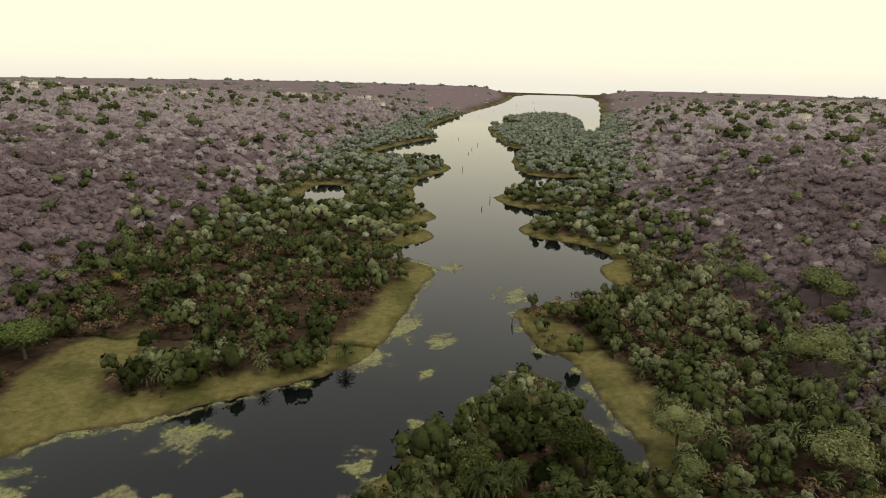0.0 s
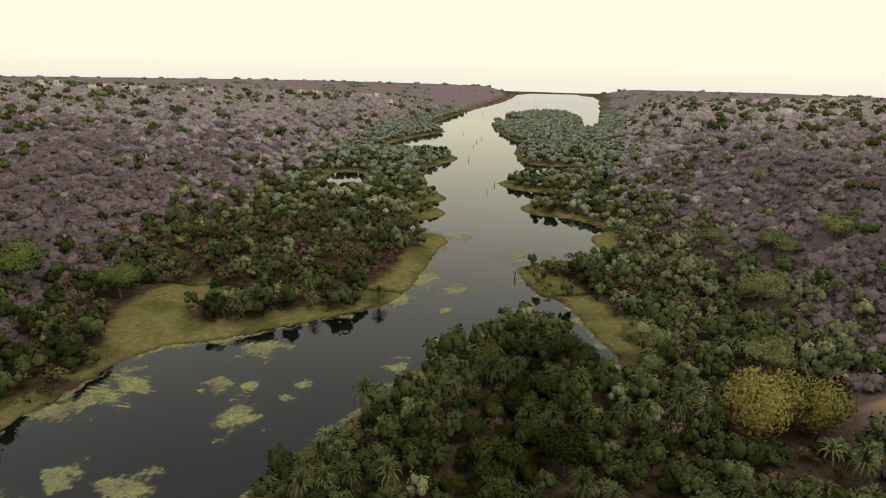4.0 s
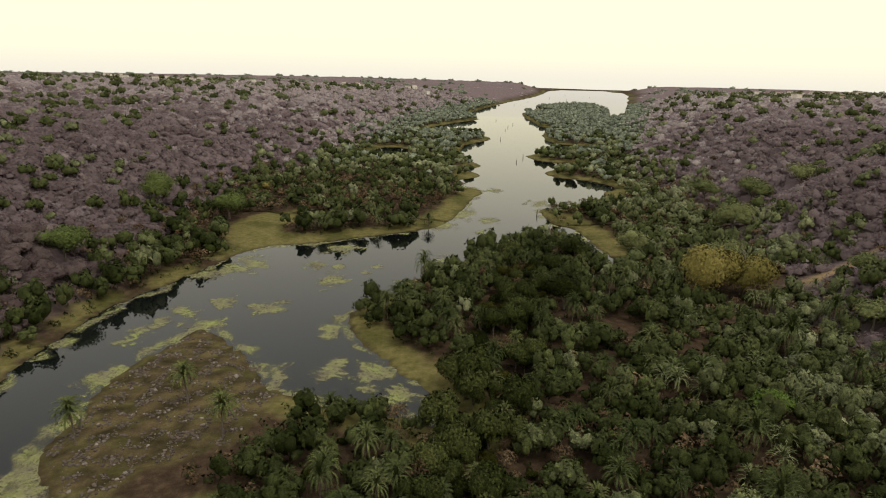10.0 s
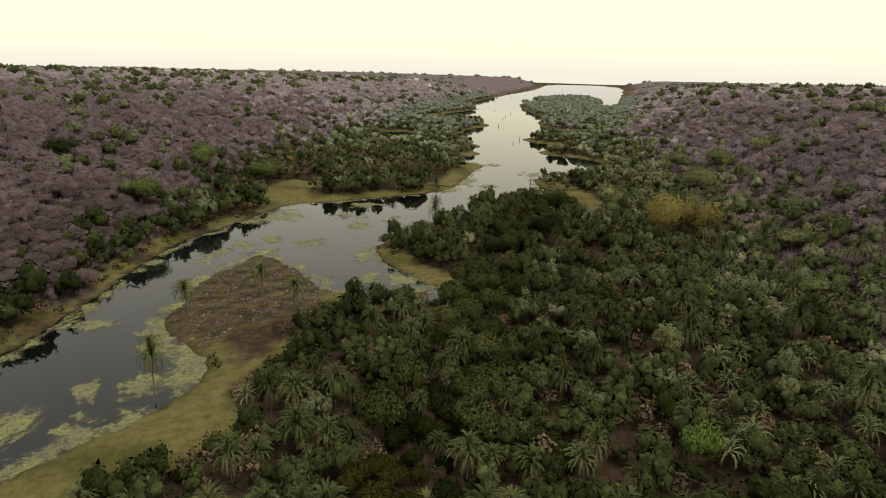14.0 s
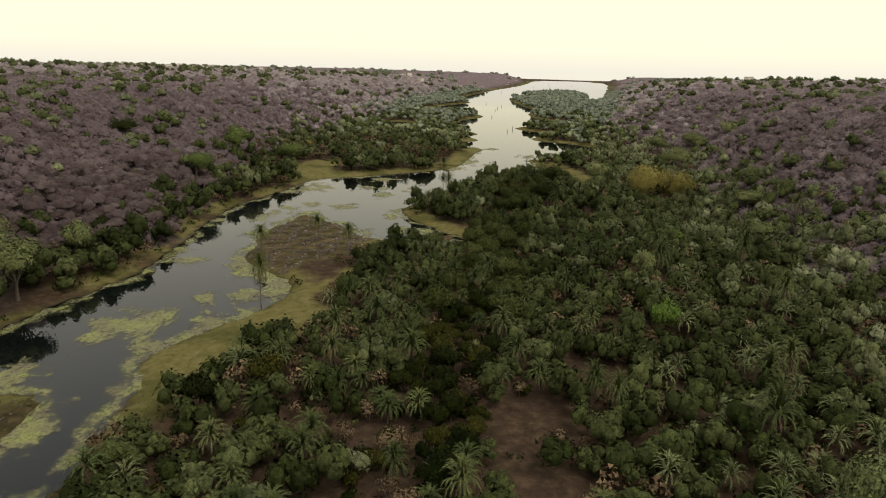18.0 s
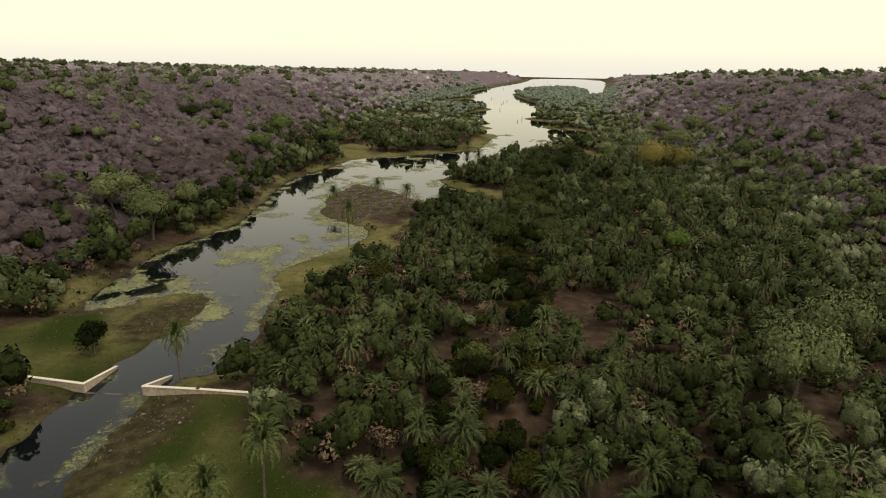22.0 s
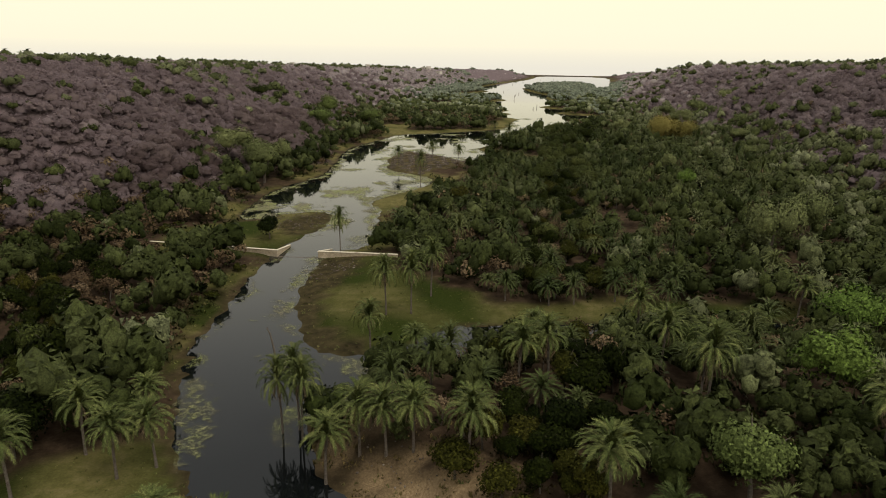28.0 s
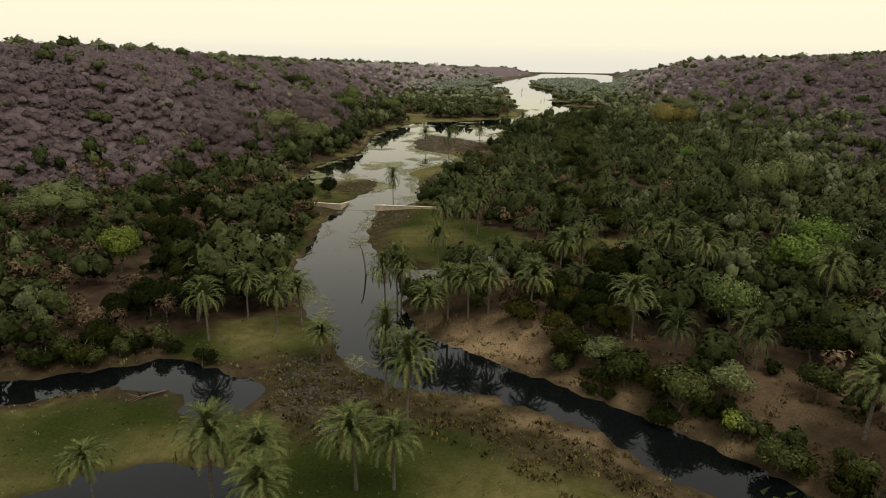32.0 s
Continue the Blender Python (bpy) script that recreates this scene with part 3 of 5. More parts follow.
path_ = np.maximum(smooth(1.0, 0.3, np.hypot((gx - 128) / 18, (gy - 113) / 9) + 0.3 * waves(gx, gy, 9, 14)), smooth(1.0, 0.35, np.hypot((gx + 66) / 13, (gy + 275) / 8) + 0.3 * waves(gx, gy, 6, 15)))
path_ = np.maximum(path_, 0.3 * smooth(1.0, 0.3, np.hypot((gx + 24) / 22, (gy + 298) / 14) + 0.35 * waves(gx, gy, 7, 19)))
creek_bank = (1 - smooth(3, 10, gd)) * smooth(0.2, 1.5, gd) * (gx > -84) * (gy < -255) * (gm < 0) * smooth(-0.5, 0.5, waves(gx, gy, 12, 16))
path_ = np.maximum(path_, np.maximum(0.55 * creek_bank, 0.22 * smooth(-2, 3, isl) * smooth(-0.3, 0.7, waves(gx, gy, 9, 17))))
ground = link_mesh("ground", np.stack([gx, gy, gz], 1), np.stack([i0, i0 + 1, i0 + nx + 1, i0 + nx], 1), m_ground, smooth_=True,
                   attrs={"grass": grassy, "lush": lush, "mud": muddy, "slope": smooth(-10, 20, gf), "sand": path_})
tagged(ground, "brown earth valley floor with grassy banks and wooded slopes", "ground", kind="structure")
wx0, wx1, wy0, wy1 = -420, 700, -420, 2600
water = link_mesh("water", [(wx0, wy0, 0), (wx1, wy0, 0), (wx1, wy1, 0), (wx0, wy1, 0)], [(0, 1, 2, 3)], m_water)
tagged(water, "calm dark lake water mirroring the pale sky", "water", kind="structure")
# added ring wall in glowing haze colours, hiding the land beyond it
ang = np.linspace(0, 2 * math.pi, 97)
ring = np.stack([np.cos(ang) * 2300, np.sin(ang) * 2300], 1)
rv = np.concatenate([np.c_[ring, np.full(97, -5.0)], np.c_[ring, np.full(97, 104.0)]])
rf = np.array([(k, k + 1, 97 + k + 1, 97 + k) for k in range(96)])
tagged(link_mesh("backdrop", rv, rf, m_dist), "glowing backdrop ring painted as pale haze over far plain", "haze", kind="structure")
# ---- woods: which tree stands where ----
CORRIDORS = [[(15, 130), (0, 40), (-15, -60), (-30, -150), (-45, -230), (-55, -310)], [(-160, -190), (-125, -285)]]
SLOPE_LINE = [[(-190, -190), (-165, -130), (-160, -60), (-155, 80)]]
CLEARINGS = [(-28, -301, 7), (-14, -298, 5), (-30, -283, 4), (-24, -313, 6), (-145, -250, 6), (-150, -232, 6), (-91, -153, 8), (-97, -157, 7), (-126, -164, 7), (-90, -168, 6), (-82, -169, 6), (-98, -170, 5), (-70, -24, 9), (-62, -38, 8), (-84, -60, 6), (82, 80, 9), (24, 68, 6), (-31, -66, 5), (-5, -120, 9), (-40, -150, 7), (40, 68, 8), (30, 40, 6), (62, 52, 8), (-66, -278, 10), (-38, -284, 4), (-20, -290, 5),
             (112, 112, 16), (135, 110, 12), (-130, -150, 10), (-150, -262, 8), (-90, 205, 8), (-60, 240, 7), (-75, 300, 9), (10, -100, 7), (-8, -140, 8)]
KEEP = []


def near_line(p, lines):
    best = np.full(len(p), 1e9)
    for line in lines:
        for (ax, ay), (bx, by) in zip(line, line[1:]):
            dx, dy = bx - ax, by - ay
            t = np.clip(((p[:, 0] - ax) * dx + (p[:, 1] - ay) * dy) / (dx * dx + dy * dy), 0, 1)
            best = np.minimum(best, np.hypot(p[:, 0] - ax - t * dx, p[:, 1] - ay - t * dy))
    return best


def free(p):
    ok = np.ones(len(p), bool)
    for o_ in MUDS:
        ok &= outline_distance(p[:, 0], p[:, 1], o_) < -1
    for x, y, rad in KEEP + CLEARINGS:
        ok &= np.hypot(p[:, 0] - x, p[:, 1] - y) > rad
    return ok


def in_valley_view(p):
    """The wedge of country ahead of the flight's end."""
    return (np.abs(p[:, 0] + 70) < 0.80 * (p[:, 1] + 395) + 30) & (p[:, 1] > -345)


GRID = gz.reshape(len(ys), nx)


def spot_height(x, y):
    """The ground's height at a spot, read off the ground's own grid."""
    i, j = int(np.searchsorted(xs, x)) - 1, int(np.searchsorted(ys, y)) - 1
    u_, v_ = (x - xs[i]) / (xs[i + 1] - xs[i]), (y - ys[j]) / (ys[j + 1] - ys[j])
    return float((1 - v_) * ((1 - u_) * GRID[j, i] + u_ * GRID[j, i + 1]) + v_ * ((1 - u_) * GRID[j + 1, i] + u_ * GRID[j + 1, i + 1]))


def lie(x, y):
    """The same for whole arrays."""
    i, j = np.searchsorted(xs, x) - 1, np.searchsorted(ys, y) - 1
    u_, v_ = (x - xs[i]) / (xs[i + 1] - xs[i]), (y - ys[j]) / (ys[j + 1] - ys[j])
    return (1 - v_) * ((1 - u_) * GRID[j, i] + u_ * GRID[j, i + 1]) + v_ * ((1 - u_) * GRID[j + 1, i] + u_ * GRID[j + 1, i + 1])


def placed(x, y, turn, sx=1.0, sz=None, sink=0.1):
    return pose(x, y, spot_height(x, y) - sink, 0, 0, turn) @ Matrix.Diagonal((sx, sx, sz or sx, 1))


def limbs(seed, tall, thick, spread, count=5):
    """A tapered trunk that forks into limbs."""
    r = np.random.RandomState(seed)
    fork = tall * r.uniform(0.25, 0.4)
    lean = r.uniform(-0.06, 0.06, 2) * tall
    pieces = [tube([(0, 0, -0.3), (lean[0] * 0.3, lean[1] * 0.3, fork * 0.5), (lean[0], lean[1], fork)], [thick * 1.35, thick, thick * 0.8], 6)]
    for k in range(count):
        a = k * 6.283 / count + r.uniform(-0.4, 0.4)
        q, h = spread * r.uniform(0.5, 0.85), tall * r.uniform(0.6, 0.85)
        tip = (lean[0] + q * math.cos(a), lean[1] + q * math.sin(a), h)
        midp = (lean[0] + q * 0.45 * math.cos(a), lean[1] + q * 0.45 * math.sin(a), fork + (h - fork) * 0.62)
        pieces.append(tube([(lean[0], lean[1], fork * 0.95), midp, tip], [thick * 0.6, thick * 0.38, thick * 0.1], 4))
    return joined(pieces)


def tree(name, seed, wide, tall, cards, leaf, mat, label, category, group="", lobes=9, low=0.25, thick=None, core=0.55):
    """A tree thing: a trunk with limbs, and a crown of many small leaf sprays."""
    root = tagged(new(name), label, category, group)
    v, f = limbs(seed, tall, thick or wide * 0.022, wide * 0.42)
    link_mesh("trunk", v, f, m_bark, root, smooth_=True)
    v, f, nrm = leafy_crown(cards, seed, lobes, leaf * 0.8 / wide, 1.0, low, core, 2)
    v = v * np.array([wide, wide, tall / (0.95 + low * 0.35)])
    link_mesh("crown", v, f, mat, root, smooth_=True, normals=nrm)
    return root


def bare_tree(seed, wide, tall):
    root = tagged(new("bare_tree"), "leafless dry-season tree with a mauve-brown haze of twigs", "tree", "bare trees on the slope")
    v, f = limbs(seed, tall * 0.9, wide * 0.02, wide * 0.4, 6)
    link_mesh("trunk", v, f, m_bark, root, smooth_=True)
    v, f, nrm = twiggy_crown(900, seed, 0.12, 0.034, 7, 2)
    link_mesh("crown", v * np.array([wide, wide, tall / 0.9]), f, m_twig, root, smooth_=True, normals=nrm)
    return root


FROND_MESHES = {}


def date_palm(seed, tall, wide, split=False, fronds=34, label="date palm with arching grey-green fronds above dark bare trunk"):
    """A date palm: scarred trunk, a skirt of hanging dead fronds, arching live fronds."""
    r = np.random.RandomState(seed)
    root = tagged(new("date_palm"), label, "palm tree", "date palms")
    bend = r.uniform(-0.07, 0.07, 2) * tall
    pts = [(bend[0] * q * q, bend[1] * q * q, -0.3 + (tall + 0.3) * q) for q in np.linspace(0, 1, 7)]
    rad = [0.27, 0.21, 0.19, 0.18, 0.19, 0.21, 0.16]
    v, f = tube(pts, rad, 7)
    link_mesh("trunk", v, f, m_bark, root, smooth_=True)
    top = np.array(pts[-1]) + (0, 0, 0.1)
    v, f, nrm = palm_crown(9, seed + 50, 5, -1.45, -1.0)
    link_mesh("dead_fronds", v * wide * 0.36 + top, f, m_frond_dead, root, "dry brown hanging fronds")
    if not split:
        v, f, nrm = palm_crown(fronds, seed, 9)
        link_mesh("crown", v * wide * 0.5 + top, f, m_frond_wood, root, normals=nrm)
        return root
    for k in range(fronds):
        key = k % 6
        if key not in FROND_MESHES:
            fv, ff, fn = frond(900 + key, 20, 0.03 * key, 0.95)
            ob = link_mesh("frond", fv, ff, m_frond, root, normals=fn)
            FROND_MESHES[key] = ob.data
        else:
            ob = new("frond", FROND_MESHES[key])
            ob.parent = root
        lift = -0.95 + 2.2 * ((k + 0.5) / fronds) ** 0.75 + r.uniform(-0.15, 0.15)
        s = wide * 0.5 * r.uniform(0.88, 1.1)
        ob.matrix_basis = Matrix.Translation(top) @ pose(0, 0, 0, 0, 0, math.degrees(k * 2.39996 + r.uniform(-0.2, 0.2))) @ pose(0, 0, 0, r.uniform(-12, 12), -math.degrees(lift), 0) @ Matrix.Diagonal((s, s, s, 1))
    return root


# trees that stand out singly: x, y, width, height
SINGLES = [
    ("yellowing_tree", 78, 101, 25, 28, 3600, 0.55, m_yellow, "broad tree with yellowing olive crown in the valley wood"),
    ("yellowing_tree", 92, 106, 24, 25, 3400, 0.55, m_yellow, "broad tree with yellowing olive crown in the valley wood"),
    ("shade_tree", 24, 84, 16, 14, 1900, 0.5, m_leaf_deep, "tall dense green tree rising above the palms"),
    ("shade_tree", 36, 140, 18, 14, 1900, 0.5, m_leaf_soft, "spreading olive green tree beside the narrow inlet"),
    ("feathery_tree", 24, -172, 18, 23, 3000, 0.42, m_pale, "tall feathery pale green tree with visible grey limbs"),
    ("feathery_tree", 44, -150, 15, 19, 2200, 0.42, m_pale, "tall feathery pale green tree with visible grey limbs"),
    ("feathery_tree", 62, 150, 18, 15, 1700, 0.42, m_pale, "drooping feathery pale green tree at the water inlet"),
    ("fresh_green_tree", -5, -253.8, 14, 14, 2200, 0.42, m_bright, "bright fresh green leafy tree among date palms"),
    ("fresh_green_tree", 15, -225, 14, 16, 2000, 0.42, m_bright, "bright fresh green leafy tree among date palms"),
    ("fresh_green_tree", -28, -279.6, 12, 13, 1800, 0.36, m_fresh_olive, "pale-trunked leafy tree on the dry bank"),
    ("feathery_tree", -50.8, -285.1, 9, 6, 1500, 0.3, m_pale, "drooping feathery bush overhanging the creek"),
    ("feathery_tree", -34.3, -296.7, 7.5, 6, 1300, 0.3, m_pale, "drooping feathery bush on the dry bank"),
    ("shade_tree", -56.9, -277.3, 6.5, 5.5, 1300, 0.28, m_leaf_deep, "dense rounded dark green bush on sandy bank"),
    ("shade_tree", -41.7, -297.4, 9, 9, 1600, 0.32, m_leaf_soft, "dense leafy green bush at the water's edge"),
    ("shade_tree", -19.7, -290.6, 10, 9, 1600, 0.34, m_leaf_deep, "spreading dark green tree above the creek bank"),
    ("shade_tree", -6.8, -280.5, 11, 9, 1600, 0.34, m_leaf_deep, "spreading dark green tree above the creek bank"),
    ("fresh_green_tree", 34, -74, 8, 13, 1500, 0.36, m_bright, "tall narrow bright green tree among date palms"),
    ("shade_tree", -168, 188, 22, 20, 2600, 0.55, m_fresh_olive, "large domed green tree at the foot of the slope"),
    ("shade_tree", -134, 194, 22, 17, 2600, 0.55, m_fresh_olive, "large spreading green tree above the grassy shore"),
    ("yellowing_tree", -136, 263, 7, 8, 500, 0.45, m_yellow, "small bright yellow tree in dark woodland"),
    ("shade_tree", -149, -60, 24, 19, 2500, 0.6, m_pale, "flat-topped olive tree with tall pale trunk"),
    ("shade_tree", -166, -52, 22, 18, 2300, 0.6, m_pale, "flat-topped olive tree with tall pale trunk"),
    ("shade_tree", -184, -214, 24, 15, 2400, 0.5, m_pale, "broad flat olive green tree on the forest edge"),
    ("yellowing_tree", -152, -242, 10, 13, 1700, 0.40, m_lime, "yellow-green leafy tree standing out in dark wood"),
    ("shade_tree", -121, -151, 9.5, 8.5, 1300, 0.38, m_leaf_deep, "rounded dark green tree beside the weir wall"),
    ("shade_tree", -73, -117, 8.5, 10, 1200, 0.38, m_leaf_deep, "dark upright tree at the edge of the meadow"),
    ("shade_tree", -62, -109, 10, 11, 1400, 0.38, m_leaf_deep, "dark upright tree at the edge of the meadow"),
    ("shade_tree", 120, 190, 26, 18, 2600, 0.55, m_pale, "large layered olive green tree on the slope foot"),
    ("shade_tree", 146, 236, 24, 17, 2600, 0.55, m_pale, "large layered olive green tree on the slope foot"),
    ("shade_tree", 131, 264, 21, 15, 2000, 0.55, m_pale, "large layered olive green tree on the slope foot"),
    ("shade_tree", 168, 230, 20, 14, 2000, 0.55, m_pale, "large layered olive green tree on the slope foot"),
    ("shade_tree", 98, 140, 18, 14, 2000, 0.5, m_pale, "spreading olive green tree above the palm grove"),
    ("feathery_tree", 59, 136, 12, 11, 1500, 0.42, m_pale, "drooping feathery pale green tree at the water inlet"),
    ("shade_tree", 112, 60, 15, 12, 1700, 0.45, m_pale, "spreading olive green tree above the palm grove"),
    ("shade_tree", 126, 92, 13, 10, 1500, 0.45, m_pale, "rounded olive green tree beside the sandy path"),
    ("shade_tree", 100, 20, 15, 12, 1700, 0.45, m_pale, "spreading olive green tree above the palm grove"),
    ("fresh_green_tree", 65, 17, 13, 8, 1700, 0.42, m_bright, "low spreading bright green tree among date palms"),
    ("shade_tree", 41, -27, 9, 12, 1400, 0.4, m_pale, "upright olive green tree above the palm grove"),
    ("shade_tree", -156, 92, 20, 17, 2300, 0.5, m_fresh_olive, "large domed green tree at the foot of the slope"),
    ("shade_tree", -200, 110, 16, 12, 1400, 0.5, m_leaf_soft, "green tree among leafless mauve woodland"),
    ("shade_tree", -124, -268, 12, 11, 1900, 0.4, m_leaf_deep, "dense dark green leafy tree above the creek"),
    ("shade_tree", -47.8, -290.1, 8, 7, 1500, 0.34, m_leaf_soft, "dense leafy bush-like tree overhanging the creek"),
    ("shade_tree", -62.6, -273.1, 7, 6, 1300, 0.32, m_leaf_deep, "dense rounded dark green bush above the sandy bank"),
    ("shade_tree", -23.4, -299.8, 8, 6, 1300, 0.34, m_leaf_soft, "dense leafy green bush on bare brown earth"),
    ("shade_tree", -33, -310, 7, 5, 1300, 0.32, m_leaf_soft, "dense leafy green bush at the water's edge"),
    ("feathery_tree", -150, -26, 11, 16, 1500, 0.42, m_pale, "tall narrow yellowish green tree on the lake's bank"),
    ("fresh_green_tree", -36.2, -302.9, 4.5, 4.5, 600, 0.32, m_lime, "small lime green sapling on the creek bank"),
]
for k, (name, x, y, w, h, cards, leaf, mat, label) in enumerate(SINGLES):
    t = tree(name, 500 + k, w, h, int(cards * 1.7), leaf, mat, label, "tree", lobes=11, low=0.42 if "flat" in label else (0.0 if "broad tree" in label else 0.22))
    t.matrix_basis = placed(x, y, 40.0 * k)
    KEEP.append((x, y, w * 0.42))

# palms that stand out singly: x, y, height, crown width
PALMS = [(-93, -6, 9, 6), (-76, 12, 6.5, 5.5), (-62, -2, 11, 6.5), (-79, -55, 12, 5.5), (-96.7, -163, 10, 5.2), (-78, -212, 10, 6.5), (-72.5, -211, 10.5, 6), (-68.5, -200, 10.5, 6.5), (-79, -231, 8.5, 6),
         (-89, -258, 9.5, 5.6), (-86.6, -257, 10.5, 5.6), (-85.6, -259.5, 10, 5.4), (-81, -304, 10.5, 7), (-85, -294, 10.5, 5.5), (-86, -317, 8, 7.5), (-81.5, -317, 7, 6.5),
         (-108, -271, 8, 6.5), (-115, -266, 8, 6.5), (-119, -276, 8.5, 7), (-104, -268, 7.5, 6.5), (-111, -255, 5.5, 6), (-103, -318, 9, 8), (-97, -319, 7.5, 7), (-116.5, -319, 6, 5.5), (-94.5, -325, 7, 6.5), (-97, -283, 5.5, 6.5),
         (-80, -270, 7.5, 7), (-76, -265.7, 8, 7), (-72.1, -266.9, 7.5, 7), (-68.3, -267.3, 7.5, 6.5), (-60.9, -271.6, 8, 7), (-52.8, -252.9, 8.5, 7), (-47.8, -251, 8.5, 7), (-47, -228, 6.5, 6.5), (-25.5, -222, 9, 6.5),
         (-28.9, -247.4, 9, 7), (-25.2, -258.4, 10, 7.5), (-44.6, -280.5, 8, 7.5), (-7.8, -271.3, 10, 7.5), (-21.8, -308.1, 8, 8), (15, -207, 7, 6.5), (-70, -233, 6, 5.5)]
PALMS_FAR = [(-31, 199, 10, 5.5), (60, 72, 10, 7), (25, 54, 9, 7), (-15, 61, 8.5, 6.5), (82, 47, 11, 7), (57, 104, 9, 6.5), (43, 103, 7, 6), (-26, 109, 9, 6.5), (13, 64, 7, 6), (78, -17, 11, 7), (47, -25, 9.5, 7.5),
             (-11, -35, 7, 7.5), (-46, -60, 6.5, 7.5), (-42, -72, 6, 7.5), (25, 72, 7, 6), (64, 99, 7.5, 6), (91, 80, 8, 6.5), (104, 67, 8, 6.5), (121, 34, 9, 7), (92, 31, 8, 7), (92, 13, 8, 7), (74, -55, 10, 7),
             (39, -126, 10, 8), (54, -99, 8, 7), (-6, -94, 6, 6.5), (-31, -96, 6.5, 7.5), (89, 10, 8.5, 6.5), (53, -1, 8, 7), (-18, -179, 7, 6.5), (-12, -183, 7, 7), (8, -166, 7, 7), (14, -168, 6, 7),
             (-39, -189, 5.5, 7), (-51, -202, 4.5, 6.5), (-41, -204, 4.5, 6.5), (-35, -203, 4.5, 6), (-25, -201, 5, 6.5), (-14, -205, 4.5, 6.5), (-10, -197, 5, 6.5), (18, -188, 6, 7), (46, -106, 8, 7)]
protos = [date_palm(700 + k, 8.0, 7.0, True, 62) for k in range(3)]
used = set()
for k, (x, y, h, w) in enumerate(PALMS):
    q = k % 3
    m = pose(x, y, max(spot_height(x, y), -0.5) - 0.1, 0, 0, 77.0 * k)
    s = w / 6.6
    m = m @ Matrix.Diagonal((s, s, h / 8.0, 1))
    if q in used:
        copy_thing(protos[q], m)
    else:
        used.add(q)
        protos[q].matrix_basis = pose(x, y, max(spot_height(x, y), -0.5) - 0.1, 0, 0, 77.0 * k)
    KEEP.append((x, y, 2.6))
for x, y, h, w in PALMS_FAR:
    KEEP.append((x, y, 2.4))

# spots for the valley wood
p, r = scatter(-260, 190, -345, 330, 4.7, 356)
f = foot(p[:, 0], p[:, 1])
ok = (f + 10 * waves(p[:, 0], p[:, 1], 30, 31) + r.normal(0, 9, len(p)) < np.where(p[:, 0] > 0, 14 + 12 * smooth(-80, 0, p[:, 1]) * (1 - smooth(160, 220, p[:, 1])), 10)) & (meadow(p[:, 0], p[:, 1]) < -2) & (outline_distance(p[:, 0], p[:, 1], ISLET) < -9)
ok &= (shore(p[:, 0], p[:, 1]) > np.where(p[:, 0] < -95, 3.6 + 3 * (waves(p[:, 0], p[:, 1], 40, 10) > 0), 3.0) + np.where(p[:, 1] > 230, 2, 0))
ok &= (waves(p[:, 0], p[:, 1], 26, 32) > -1.0) & in_valley_view(p)
ok &= ~((p[:, 0] < 0) & (p[:, 1] > 140) & (waves(p[:, 0], p[:, 1], 22, 34) < -0.75))
p = p[ok]
p = p[free(p)]
r = np.random.RandomState(77)
u = r.uniform(0, 1, len(p)) + 0.10 * waves(p[:, 0], p[:, 1], 25, 35)
east = (p[:, 0] > -95) & (p[:, 1] < 200)
kinds = np.where(u < 0.62, 0, np.where(u < 0.77, 1, np.where(u < 0.89, 2, 3)))
kinds = np.where(east, kinds, np.where(u < 0.50, 0, np.where(u < 0.82, 2, 3)))
near = near_line(p, CORRIDORS)


def nearest(sel, count):
    order = sel[np.argsort(near[sel])]
    return order[:count], order[count:]


# green trees
bank = 1 + 0.35 * (shore(p[:, 0], p[:, 1]) < 20) * ((p[:, 0] < -95) | ((p[:, 0] < 0) & (p[:, 1] > 140)))
close, rest = nearest(np.where(kinds == 0)[0], 300)
GROUP = "broadleaf trees of the valley wood"
protos = []
for k in range(9):
    mat, label = ((m_leaf_deep, "dark green broadleaf tree in the dense valley wood"), (m_leaf_deep, "olive-green broadleaf tree in the dense valley wood"),
                  (m_leaf_soft, "greyish green broadleaf tree in the dense valley wood"))[k % 3]
    protos.append(tree("broadleaf_tree", 540 + k, 7.6 + 0.25 * (k % 4), 8.4 + 0.5 * (k % 5), 3400, 0.33, mat, label, "tree", GROUP, 6 + k % 4, 0.16, None, 0.52))
set_down = set()
for i in close:
    s = r.uniform(0.62, 1.2) * bank[i]
    pale = 0.03 + 0.55 * smooth(20, 90, p[i, 0]) + 0.35 * smooth(-110, -30, p[i, 1])
    k = r.randint(0, 3) * 3 + (2 if r.uniform() < pale else r.randint(0, 2))
    m = placed(*p[i], r.uniform(0, 360), s, s * r.uniform(0.85, 1.2))
    if k in set_down:
        copy_thing(protos[k], m)
    else:
        set_down.add(k)
        protos[k].matrix_basis = m
